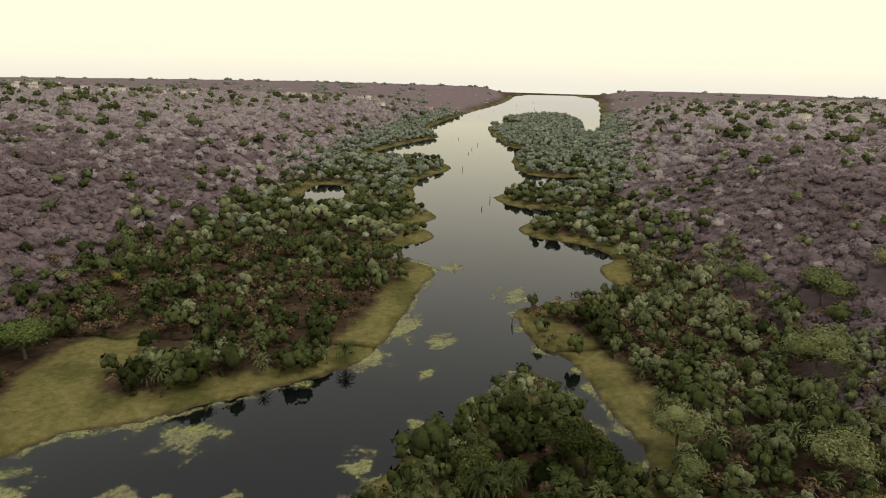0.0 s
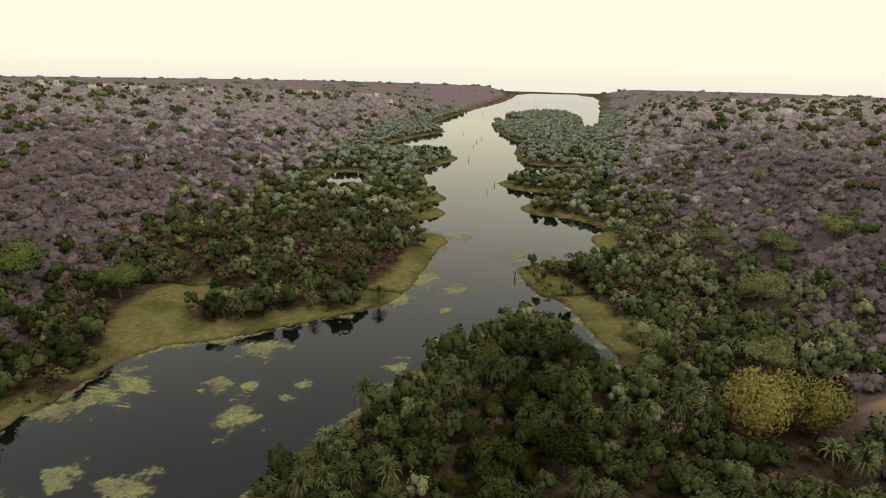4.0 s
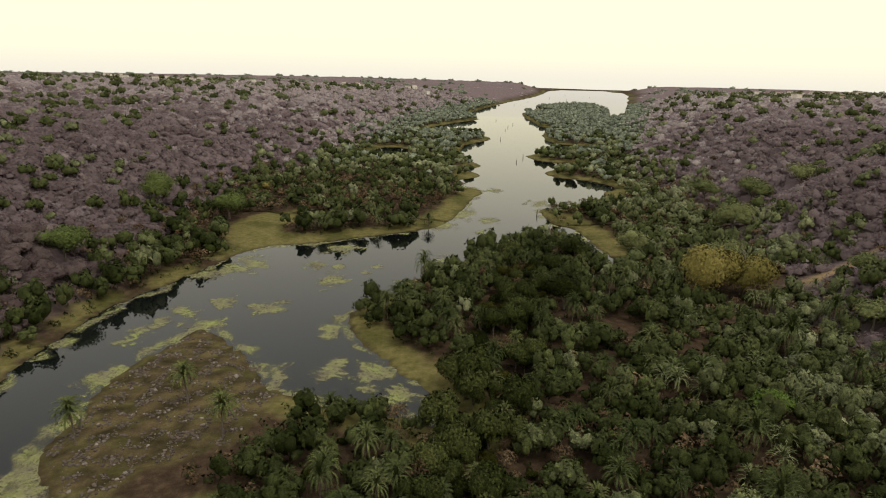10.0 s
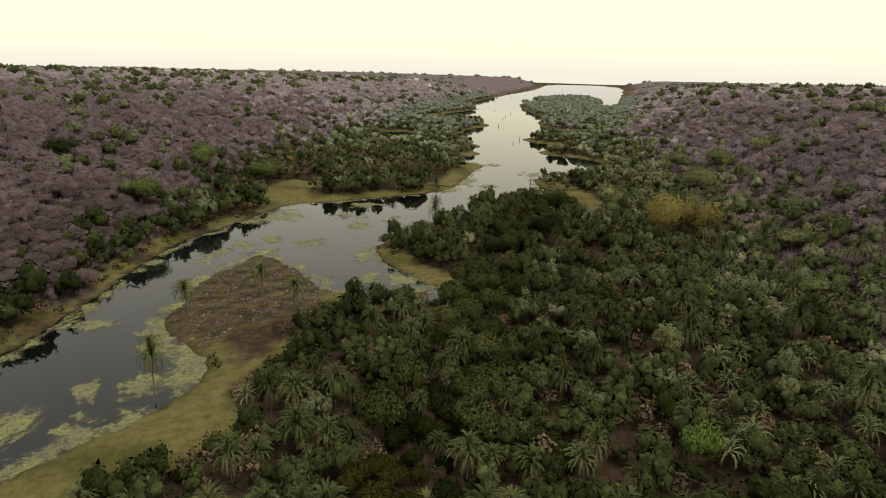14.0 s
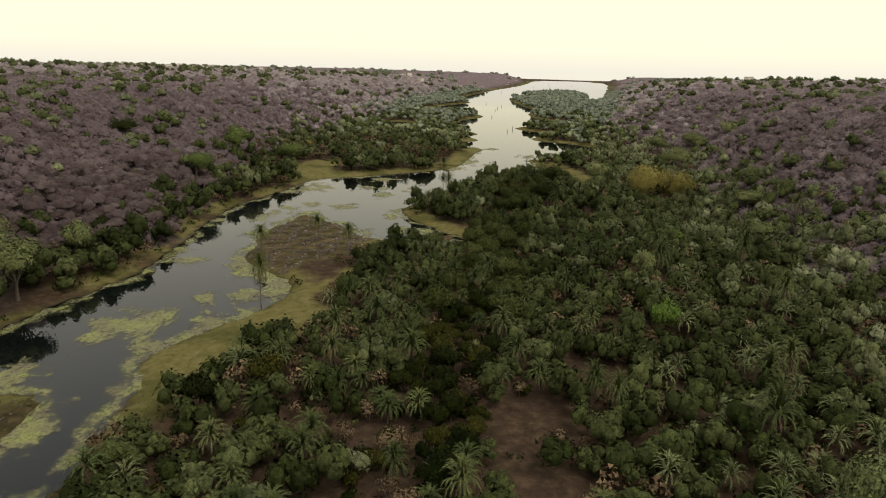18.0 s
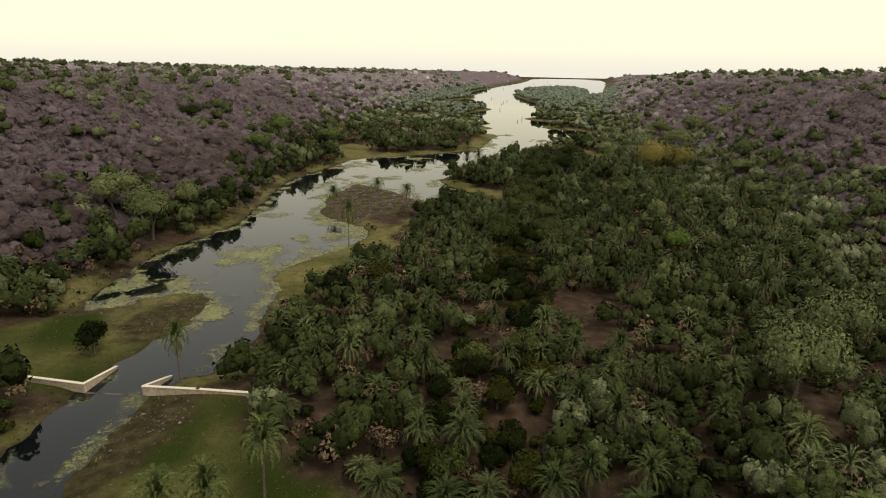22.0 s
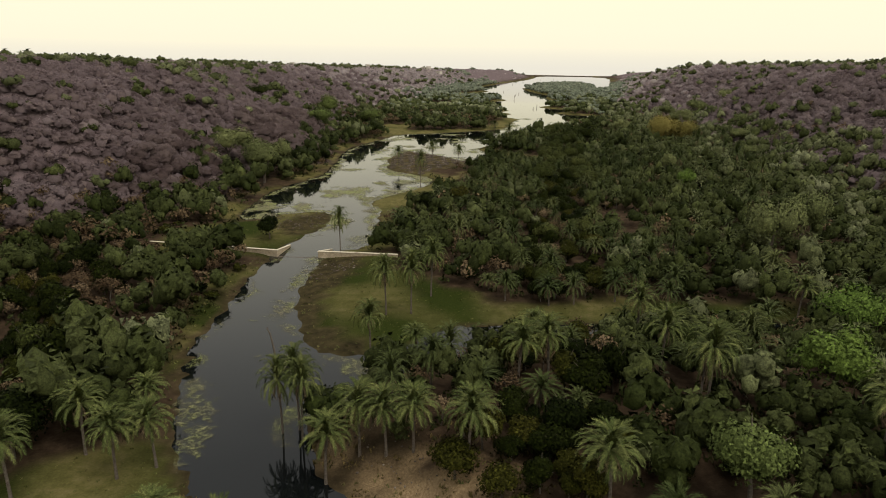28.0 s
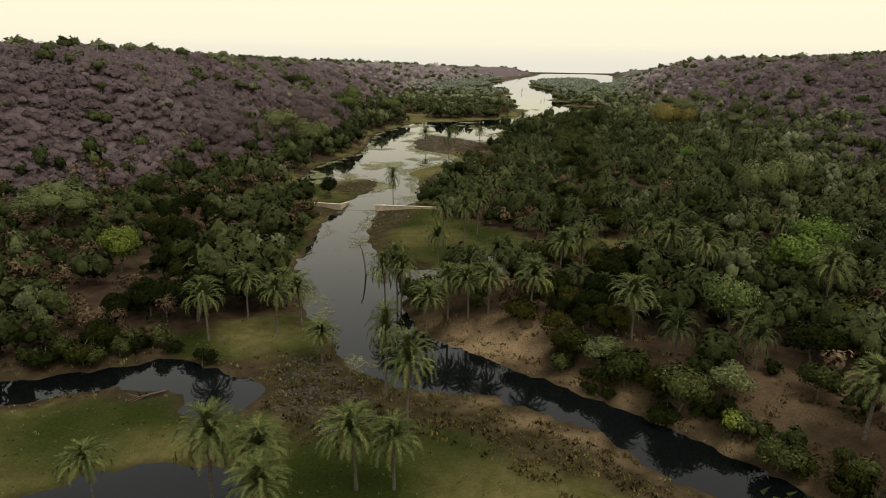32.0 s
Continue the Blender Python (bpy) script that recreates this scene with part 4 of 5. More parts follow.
for sel, cards, leaf in ((rest[p[rest, 1] < 110], 130, 0.062), (rest[p[rest, 1] >= 110], 44, 0.085)):
    temps = [leafy_crown(cards, 200 + k, 7, leaf, 1.15, 0.12, 0.8) for k in range(9)]
    s = 8.0 * r.uniform(0.6, 1.2, len(sel)) * bank[sel]
    # tone climbs to the right and up the valley, standing in for haze
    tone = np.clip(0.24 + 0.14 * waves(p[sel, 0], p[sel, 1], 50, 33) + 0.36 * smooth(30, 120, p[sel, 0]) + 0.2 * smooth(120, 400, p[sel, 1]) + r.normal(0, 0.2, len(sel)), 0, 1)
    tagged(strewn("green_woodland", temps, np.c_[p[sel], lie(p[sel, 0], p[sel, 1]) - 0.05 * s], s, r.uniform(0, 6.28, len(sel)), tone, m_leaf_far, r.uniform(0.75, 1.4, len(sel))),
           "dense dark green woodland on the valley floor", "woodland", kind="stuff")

# palms of the wood
close, rest = nearest(np.where(kinds == 1)[0], 215)
protos = [date_palm(760 + k, 4.5, 6.8, False, 50, "stocky date palm with spreading fronds in the valley wood") for k in range(4)]
spots = [(x, y, h, w) for x, y, h, w in PALMS_FAR] + [(p[i, 0], p[i, 1], r.uniform(1.6, 7.0), r.uniform(4.6, 6.6)) for i in close]
for k, (x, y, h, w) in enumerate(spots):
    if k < 4:
        protos[k].matrix_basis = placed(x, y, 60 * k)
    else:
        copy_thing(protos[k % 4], placed(x, y, r.uniform(0, 360), w / 6.4, h / 4.5 * 0.75 + 0.25))
temps = [palm_crown(30, 730 + k, 5) for k in range(4)]
temps = [(v * 0.5, f_, nrm) for v, f_, nrm in temps]
s = r.uniform(5.2, 7.2, len(rest))
tagged(strewn("palm_grove", temps, np.c_[p[rest], lie(p[rest, 0], p[rest, 1]) + r.uniform(1.5, 6, len(rest))], s, r.uniform(0, 6.28, len(rest)), r.uniform(0, 1, len(rest)), m_frond_far),
       "date palms scattered through the valley wood", "palms", kind="stuff")

# withered trees
close, rest = nearest(np.where(kinds == 2)[0], 160)
protos = [tree("withered_tree", 560 + k, 5.6, 5.4, 380, 0.30, m_dry, "withered tree with sparse pinkish brown leaves", "tree", "withered trees of the valley wood", 7, 0.3, None, 0) for k in range(3)]
for k, i in enumerate(close):
    s = r.uniform(0.7, 1.25)
    if k < 3:
        protos[k].matrix_basis = placed(*p[i], 50 * k)
    else:
        copy_thing(protos[k % 3], placed(*p[i], r.uniform(0, 360), s, s * r.uniform(0.85, 1.15)))
m_dry_far = leaf_material("leaves_withered_wood", *DRY)
temps = [leafy_crown(100, 240 + k, 7, 0.08, core=0) for k in range(3)]
if len(rest):
    s = 5.6 * r.uniform(0.7, 1.25, len(rest))
    tagged(strewn("withered_trees", temps, np.c_[p[rest], lie(p[rest, 0], p[rest, 1])], s, r.uniform(0, 6.28, len(rest)), r.uniform(0, 1, len(rest)), m_dry_far),
           "withered brown trees scattered in green woodland", "woodland", kind="stuff")

# shrubs, also under the trees
close, rest = nearest(np.where(kinds == 3)[0], 280)
protos = [tree("shrub", 580 + k, 4.2, 2.9, 640, 0.34, m_leaf_deep, "low rounded green shrub on bare brown earth", "shrub", "shrubs of the valley wood", 6, 0.05) for k in range(4)]
for k, i in enumerate(close):
    s = r.uniform(0.6, 1.3)
    if k < 4:
        protos[k].matrix_basis = placed(*p[i], 50 * k)
    else:
        copy_thing(protos[k % 4], placed(*p[i], r.uniform(0, 360), s, s * r.uniform(0.8, 1.2)))
q, r = scatter(-230, 150, -345, 260, 4.6, 91)
ok = (foot(q[:, 0], q[:, 1]) < 20) & (meadow(q[:, 0], q[:, 1]) < -1) & (shore(q[:, 0], q[:, 1]) > 3.0) & (outline_distance(q[:, 0], q[:, 1], ISLET) < -3) & in_valley_view(q)
ok &= (r.uniform(0, 1, len(q)) < 0.8) & (waves(q[:, 0], q[:, 1], 26, 32) > -0.9)
q = q[ok]
q = q[free(q)]
temps = [leafy_crown(20, 260 + k, 5, 0.12, 0.8, -0.08, 0) for k in range(4)]
s = r.uniform(1.8, 4.4, len(q))
# low tone: the shade in gaps between trees is put into these leaves
tagged(strewn("undergrowth", temps, np.c_[q, lie(q[:, 0], q[:, 1])], s, r.uniform(0, 6.28, len(q)), np.clip(r.normal(0.15, 0.15, len(q)), 0, 1), m_leaf_far),
       "low green undergrowth beneath the trees", "undergrowth", kind="stuff")

# bushes that crowd the creeks' banks
q, r = scatter(-190, 20, -345, -236, 3.3, 57)
qd = shore(q[:, 0], q[:, 1])
ok = (qd > 0.7) & (qd < 7) & (meadow(q[:, 0], q[:, 1]) < 0.5) & (((q[:, 0] > -66) & (q[:, 1] > -355 - q[:, 0])) | ((q[:, 0] < -116) & (q[:, 1] < -258) & (q[:, 1] > -288))) & ((waves(q[:, 0], q[:, 1], 11, 58) > -0.35) | (q[:, 0] < -116))
q = q[ok]
q = q[np.hypot(q[:, 0] + 66, q[:, 1] + 278) > 9]
protos = [tree("bank_shrub", 590 + k, 4.4, 3.4, 520, 0.26, m_leaf_deep if k % 2 else m_leaf_soft, "dense dark-leaved shrub crowding the creek bank" if k % 2 else "dense greyish-green shrub crowding the creek bank", "shrub", "shrubs on the creek banks", 6, 0.02, None, 0.7) for k in range(4)]
for k, (x, y) in enumerate(q):
    if k < 4:
        protos[k].matrix_basis = placed(x, y, 50 * k)
    else:
        s = r.uniform(0.6, 1.25) * (1.35 if x < -110 else 1.1)
        copy_thing(protos[k % 4], placed(x, y, r.uniform(0, 360), s, s * r.uniform(0.8, 1.3)))

# green woods farther up the valley
p, r = scatter(-420, 420, 330, 1300, 8.4, 384)
f = foot(p[:, 0], p[:, 1])
ok = (f + 10 * waves(p[:, 0], p[:, 1], 30, 31) + r.normal(0, 7, len(p)) < 12) & (shore(p[:, 0], p[:, 1]) > 5) & in_valley_view(p)
p = p[ok]
s = 10.0 * r.uniform(0.6, 1.25, len(p))
tone = np.clip(0.5 + 0.25 * waves(p[:, 0], p[:, 1], 50, 33) + r.normal(0, 0.22, len(p)), 0, 1)
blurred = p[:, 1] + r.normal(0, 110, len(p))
# farther trees switch to the leaves with painted haze, along an uneven border
for sel, mat in ((blurred < 560, m_leaf_far), (blurred >= 560, m_leaf_hazed)):
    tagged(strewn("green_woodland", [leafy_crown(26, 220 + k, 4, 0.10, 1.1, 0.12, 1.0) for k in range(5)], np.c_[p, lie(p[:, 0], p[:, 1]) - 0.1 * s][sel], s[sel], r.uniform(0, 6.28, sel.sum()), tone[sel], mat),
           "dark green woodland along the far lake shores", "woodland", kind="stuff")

# bare mauve woods on the slopes and the plateau
bare_n = [twiggy_crown(95, 100 + k, 0.0, 0.064, 4) for k in range(6)]
bare_m = [twiggy_crown(36, 110 + k, 0.0, 0.09, 3) for k in range(6)]
bare_far = [twiggy_crown(12, 120 + k, 0.0, 0.13, 2) for k in range(5)]
scat_green = []
for box, step, temps, size in (((-270, 230, -330, 260), 4.9, bare_n, 8.4), ((-480, 420, -330, 460), 6.0, bare_m, 9.6), ((-800, 800, -330, 1250), 9.6, bare_far, 13.5), ((-2300, 2300, 300, 2900), 27, bare_far, 26.0)):
    p, r = scatter(*box, step, int(step * 10))
    f = foot(p[:, 0], p[:, 1])
    inner = (p[:, 0] > -270) & (p[:, 0] < 230) & (p[:, 1] < 260)
    middle = (p[:, 0] > -480) & (p[:, 0] < 420) & (p[:, 1] < 460)
    mid = (np.abs(p[:, 0]) < 800) & (p[:, 1] < 1250)
    ok = (f + 9 * waves(p[:, 0], p[:, 1], 30, 21) > 6) & (shore(p[:, 0], p[:, 1]) > 8) & in_valley_view(p)
    if step > 6:
        ok &= ~inner
    if step > 7:
        ok &= ~middle
    if step > 10:
        ok &= ~mid
        ok &= waves(p[:, 0], p[:, 1], 300, 25) > -0.3
    else:
        ok &= (waves(p[:, 0], p[:, 1], 60, 22) > -0.9) | (f < 150)
    p = p[ok]
    p = p[free(p)]
    pick = r.uniform(0, 1, len(p)) + 0.03 * waves(p[:, 0], p[:, 1], 70, 26)
    rare = pick < (0.052 if step < 10 else 0.08)
    scat_green.append((p[rare], step, size))
    p = p[~rare]
    if step < 6:
        d = near_line(p, SLOPE_LINE)
        order = np.argsort(d)
        protos = [bare_tree(600 + k, 8.8, 7.2) for k in range(4)]
        for k, i in enumerate(order[:260]):
            s = r.uniform(0.75, 1.25)
            if k < 4:
                protos[k].matrix_basis = placed(*p[i], 50 * k)
            else:
                copy_thing(protos[k % 4], placed(*p[i], r.uniform(0, 360), s, s * r.uniform(0.85, 1.1), 0.3))
        p = p[order[260:]]
    ns = len(p)
    s = size * r.uniform(0.7, 1.25, ns)
    # crowns pale to the right and up-valley in place of haze
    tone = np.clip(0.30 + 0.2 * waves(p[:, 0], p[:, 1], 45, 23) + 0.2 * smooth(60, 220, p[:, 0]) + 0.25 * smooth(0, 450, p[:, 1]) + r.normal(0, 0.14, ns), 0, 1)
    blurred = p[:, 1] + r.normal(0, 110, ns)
    # distant crowns take the twig copy that carries haze in its colour
    for sel, mat in ((blurred < 480, m_twig_far), (blurred >= 480, m_twig_hazed)) if step < 10 else ((p[:, 1] > -999, m_twig_hazed),):
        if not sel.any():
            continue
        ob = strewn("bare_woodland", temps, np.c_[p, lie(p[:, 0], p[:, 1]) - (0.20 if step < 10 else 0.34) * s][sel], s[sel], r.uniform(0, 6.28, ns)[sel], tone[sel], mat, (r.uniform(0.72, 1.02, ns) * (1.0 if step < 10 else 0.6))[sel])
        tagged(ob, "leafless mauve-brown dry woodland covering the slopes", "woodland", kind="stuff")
for p, step, size in scat_green:
    r = np.random.RandomState(int(step * 7))
    s = size * r.uniform(0.6, 1.25, len(p))
    temps = [leafy_crown(110 if step < 6 else 26, 280 + k, 7, 0.07 if step < 6 else 0.12, 1.0, 0.12, 0.85) for k in range(4)]
    # the farthest of these use the haze-paled leaf copy
    tagged(strewn("evergreen_trees", temps, np.c_[p, lie(p[:, 0], p[:, 1]) - (0.05 if step < 10 else 0.3) * s], s, r.uniform(0, 6.28, len(p)), np.clip(r.normal(0.55, 0.16, len(p)), 0, 1), m_leaf_far if step < 10 else m_leaf_hazed, np.full(len(p), 1.0 if step < 10 else 0.7)),
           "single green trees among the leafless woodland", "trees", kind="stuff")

# the same woods go on beyond the country ahead
p, r = scatter(-430, 330, -430, 60, 8.2, 611)
f = foot(p[:, 0], p[:, 1])
ok = ~in_valley_view(p) & (shore(p[:, 0], p[:, 1]) > 3) & (meadow(p[:, 0], p[:, 1]) < -1)
p, f = p[ok], f[ok]
leafless = f + r.normal(0, 8, len(p)) > 10
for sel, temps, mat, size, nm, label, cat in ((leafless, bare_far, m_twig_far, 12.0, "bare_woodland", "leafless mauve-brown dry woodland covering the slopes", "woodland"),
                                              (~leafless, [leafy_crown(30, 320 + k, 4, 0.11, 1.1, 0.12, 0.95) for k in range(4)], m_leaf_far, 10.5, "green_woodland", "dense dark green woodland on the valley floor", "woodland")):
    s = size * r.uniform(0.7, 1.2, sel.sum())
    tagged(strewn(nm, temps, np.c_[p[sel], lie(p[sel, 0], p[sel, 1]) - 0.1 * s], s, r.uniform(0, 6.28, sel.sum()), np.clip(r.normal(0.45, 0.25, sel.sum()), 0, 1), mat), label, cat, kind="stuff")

# ---- floating weed ----
WEED = [(-101, 125, 10, 13), (-119, 158, 9, 11), (-100, 157, 9, 5), (-85, 160, 8, 7), (-66, 154, 11, 10), (-73, 128, 6, 5), (-60, 108, 7, 6), (-63, 127, 4, 4), (-47, 129, 3, 4), (-51, 122, 4, 3),
        (-14, 233, 8, 19), (-24, 203, 9, 11), (2, 219, 7, 9), (-4, 192, 4, 5), (-6, 163, 4, 4), (-20, 144, 5, 7), (-7, 306, 16, 9), (33, 268, 10, 12), (6, 306, 7, 9),
        (-110, 52, 5, 9), (-108, 63, 4, 7), (-104, 73, 8, 5), (-94, 83, 6, 8), (-78, 79, 10, 7), (-94, 58, 8, 11), (-103, 26, 8, 11), (-99, 4, 5, 10), (-59, 27, 4, 11), (-48, 18, 11, 6),
        (-52, 63, 5, 9), (-46, 35, 5, 11), (-34, 34, 8, 10), (-63, 112, 5, 13), (-73, 127, 4, 7), (-49, 8, 9, 5), (-111, 113, 10, 9), (-25, 23, 8, 6)]
WEED_NEAR = [(-94, -21, 8, 12), (-83, -27, 8, 9), (-97, -51, 5, 7), (-86, -48, 7, 8), (-78, -43, 7, 8), (-81, -62, 6, 6), (-92, -80, 6, 9), (-90, -66, 6, 6), (-110, -72, 14, 16), (-97, -85, 8, 6),
             (-112, -123, 11, 11), (-122, -102, 8, 9), (-79, -34, 8, 12), (-97, -15, 7, 9), (-98, -49, 4, 4), (-119, -14, 9, 7), (-104, -124, 6, 12), (-136, -104, 7, 11), (-132, -119, 8, 8), (-92, -103, 5, 7),
             (-94, -148, 6, 9), (-100, -178, 4, 9), (-104, -186, 4, 12), (-103, -208, 5, 10), (-94, -234, 6, 6), (-106, -252, 5, 10), (-102, -262, 5, 9), (-80, -236, 8, 5), (-92, -282, 5, 5)]
for k, (cx, cy, rx, ry) in enumerate(WEED + WEED_NEAR):
    cell = 0.55 if cy < 150 else 0.8
    ax = np.arange(-rx * 1.5, rx * 1.5, cell)
    ay = np.arange(-ry * 1.5, ry * 1.5, cell)
    qx, qy = np.meshgrid(ax, ay)
    e = np.hypot(qx / rx, qy / ry) + 0.33 * waves(qx, qy, 7 + rx * 0.5, 40 + k) + 0.2 * waves(qx, qy, 3, 60 + k)
    cover = np.clip(0.55 * (1.02 - e), -0.1, 0.32) - (0.12 if cy < -140 else 0.0)
    nxw = len(ax)
    idx = (np.arange(len(ay) - 1)[:, None] * nxw + np.arange(nxw - 1)[None]).ravel()
    keep = cover.ravel()[idx] > 0.0
    fs = np.stack([idx, idx + 1, idx + nxw + 1, idx + nxw], 1)[keep]
    ids, inv = np.unique(fs, return_inverse=True)
    v = np.stack([qx.ravel() + cx, qy.ravel() + cy, np.full(qx.size, 0.02 + 0.0013 * k)], 1)[ids]
    ob = link_mesh("weed_mat", v, inv.reshape(-1, 4), m_weed, attrs={"cover": cover.ravel()[ids]})
    tagged(ob, "ragged yellow-green mat of weed floating on water", "water weed", "weed mats on the lake", "stuff")

# scum and weed that lines the shores
ax, ay = np.arange(-150, 60, 0.8), np.arange(-312, 320, 0.8)
qx, qy = np.meshgrid(ax, ay)
qx, qy = qx.ravel(), qy.ravel()
qd = shore(qx, qy)
band = np.where(qx < -60, 6.5, 4.0) * (0.7 + 0.6 * waves(qx, qy, 30, 71))
cover = np.clip(0.30 * (1 - np.abs(qd + 0.4 * band) / np.maximum(band * 0.75, 0.6)) + 0.12 * waves(qx, qy, 12, 72), -0.1, 0.30)
cover = np.where((qd > 0.4) | (band < 1.5) | (qy < -262), -0.1, cover - 0.09 * smooth(-120, -160, qy))
nxw = len(ax)
idx = (np.arange(len(ay) - 1)[:, None] * nxw + np.arange(nxw - 1)[None]).ravel()
fs = np.stack([idx, idx + 1, idx + nxw + 1, idx + nxw], 1)[cover[idx] > 0.0]
ids, inv = np.unique(fs, return_inverse=True)
tagged(link_mesh("shore_weed", np.stack([qx, qy, np.full(len(qx), 0.012)], 1)[ids], inv.reshape(-1, 4), m_weed, attrs={"cover": cover[ids]}),
       "thin broken band of weed and scum along the shores", "water weed", kind="stuff")

# ---- the weir ----
def wall_run(name, pts, thick, low, tops, parent, mat=None):
    """A wall along points on the plan, from low up to a height given for each point."""
    bm = bmesh.new()
    for (ax, ay), (bx, by), ha, hb in zip(pts, pts[1:], tops, tops[1:]):
        d = Vector((bx - ax, by - ay, 0)).normalized()
        nrm = Vector((-d.y, d.x, 0)) * thick / 2
        a, b2 = Vector((ax, ay, 0)) - d * thick * 0.45, Vector((bx, by, 0)) + d * thick * 0.45
        la, lb = (low, low) if isinstance(low, (int, float)) else (ha + low[0], hb + low[0])
        vs = [bm.verts.new(q + Vector((0, 0, h))) for q, h in ((a - nrm, la), (b2 - nrm, lb), (b2 + nrm, lb), (a + nrm, la), (a - nrm, ha), (b2 - nrm, hb), (b2 + nrm, hb), (a + nrm, ha))]
        for fc in ((3, 2, 1, 0), (4, 5, 6, 7), (0, 1, 5, 4), (1, 2, 6, 5), (2, 3, 7, 6), (3, 0, 4, 7)):
            bm.faces.new([vs[q] for q in fc])
    bmesh.ops.bevel(bm, geom=bm.edges[:], offset=0.04, segments=1, affect="EDGES")
    return part(name, bm, mat or m_wall, parent)


m_coping, n, l, b = material("limewashed_coping", 0.85, 0.1)
f = noise_node(n, l, 2.5, 6, 0.7)
l.new(stops(n, l, f, (0.3, (0.42, 0.36, 0.26)), (0.5, (0.60, 0.53, 0.40)), (0.7, (0.70, 0.63, 0.50))), b.inputs["Base Color"])
relief(n, l, b, f, 0.3, 0.02)
for label, runs in (("pale plastered weir wall with a splayed wing sloping into the channel", [[(-154, -160.5), (-134, -163.4), (-114.4, -167)], [(-114.4, -166.6), (-113.4, -156.6)]]),
                    ("pale plastered weir wall with a splayed wing sloping into the channel", [[(-102.1, -167.4), (-91, -168), (-79.5, -169)], [(-102.1, -167), (-99.9, -160.2)]])):
    weir = tagged(new("weir_wall"), label, "wall", "weir walls")
    for i, pts in enumerate(runs):
        tops = [1.85] * len(pts) if i == 0 else [1.84, 0.35]
        wall_run("wall" if i == 0 else "wing_wall", pts, 0.55 if i == 0 else 0.5, -1.6, tops, weir)
        wall_run("coping", pts, 0.78 if i == 0 else 0.7, (-0.16,), [h + 0.17 for h in tops], weir, m_coping)
sill = tagged(new("weir_sill"), "low silted stone sill just under the water between the walls", "sill")
wall_run("sill_beam", [(-114.2, -167.2), (-102.4, -167.6)], 0.6, -1.2, [0.012, 0.012], sill, m_rock)

# ---- dead wood ----
def dead_trunk(pts, radii, label, name="dead_trunk"):
    root = tagged(new(name), label, "dead tree", "dead trunks in the water")
    v, f = tube(pts, radii, 7)
    link_mesh("trunk", v, f, m_bark, root, smooth_=True)
    return root


stump = dead_trunk([(-96.2, -235, -0.6), (-96.5, -235, 3), (-97.0, -235.1, 6.2), (-97.5, -235.2, 7.3), (-97.2, -235.2, 7.7)], [0.22, 0.19, 0.15, 0.12, 0.05], "tall bare dead palm trunk standing in the water")
r = np.random.RandomState(5)
for x, y in ((28, 440), (36, 470), (20, 610), (30, 720), (44, 800), (22, 860), (70, 1250), (110, 1400), (150, 1330), (210, 1500), (250, 1420), (180, 1600), (300, 1700), (240, 1750), (28, 236), (35, 760)):
    h = r.uniform(2.2, 4.2)
    lx, ly = r.uniform(-0.5, 0.5, 2)
    dead_trunk([(x, y, -0.8), (x + lx * 0.5, y + ly * 0.5, h * 0.6), (x + lx, y + ly, h)], [0.35, 0.25, 0.1], "grey dead tree stump standing in the lake")
log = tagged(new("driftwood_log"), "bleached fallen log lying across the grass bank", "log")
for pts, rad, nm in (([(-123.2, -297.6, 0.75), (-121.9, -296.4, 0.8), (-120.6, -295.2, 0.75), (-119.2, -293.6, 0.4)], [0.05, 0.1, 0.15, 0.16], "trunk"),
                     ([(-121.9, -296.4, 0.8), (-123.2, -296.3, 1.1), (-124.2, -295.9, 1.2)], [0.12, 0.08, 0.03], "branch"),
                     ([(-120.8, -295.4, 0.75), (-121.6, -297.2, 0.95), (-122.4, -298.4, 1.0)], [0.1, 0.07, 0.03], "branch")):
    v, f = tube(pts, rad, 6)
    link_mesh(nm, v, f, m_rock, log)

# ---- stones: rubble on the islet, rims and shores ----
def stone(seed):
    r_ = np.random.RandomState(seed)
    bm = bmesh.new()
    bmesh.ops.create_icosphere(bm, subdivisions=1, radius=0.5)
    v = np.array([q.co for q in bm.verts]) * r_.uniform(0.7, 1.25, (len(bm.verts), 1)) * (1.0, 0.8, 0.55)
    bm.verts.index_update()
    f = np.array([[q.index for q in fc.verts] for fc in bm.faces])
    bm.free()
    return v, f


stones = [stone(k) for k in range(5)]
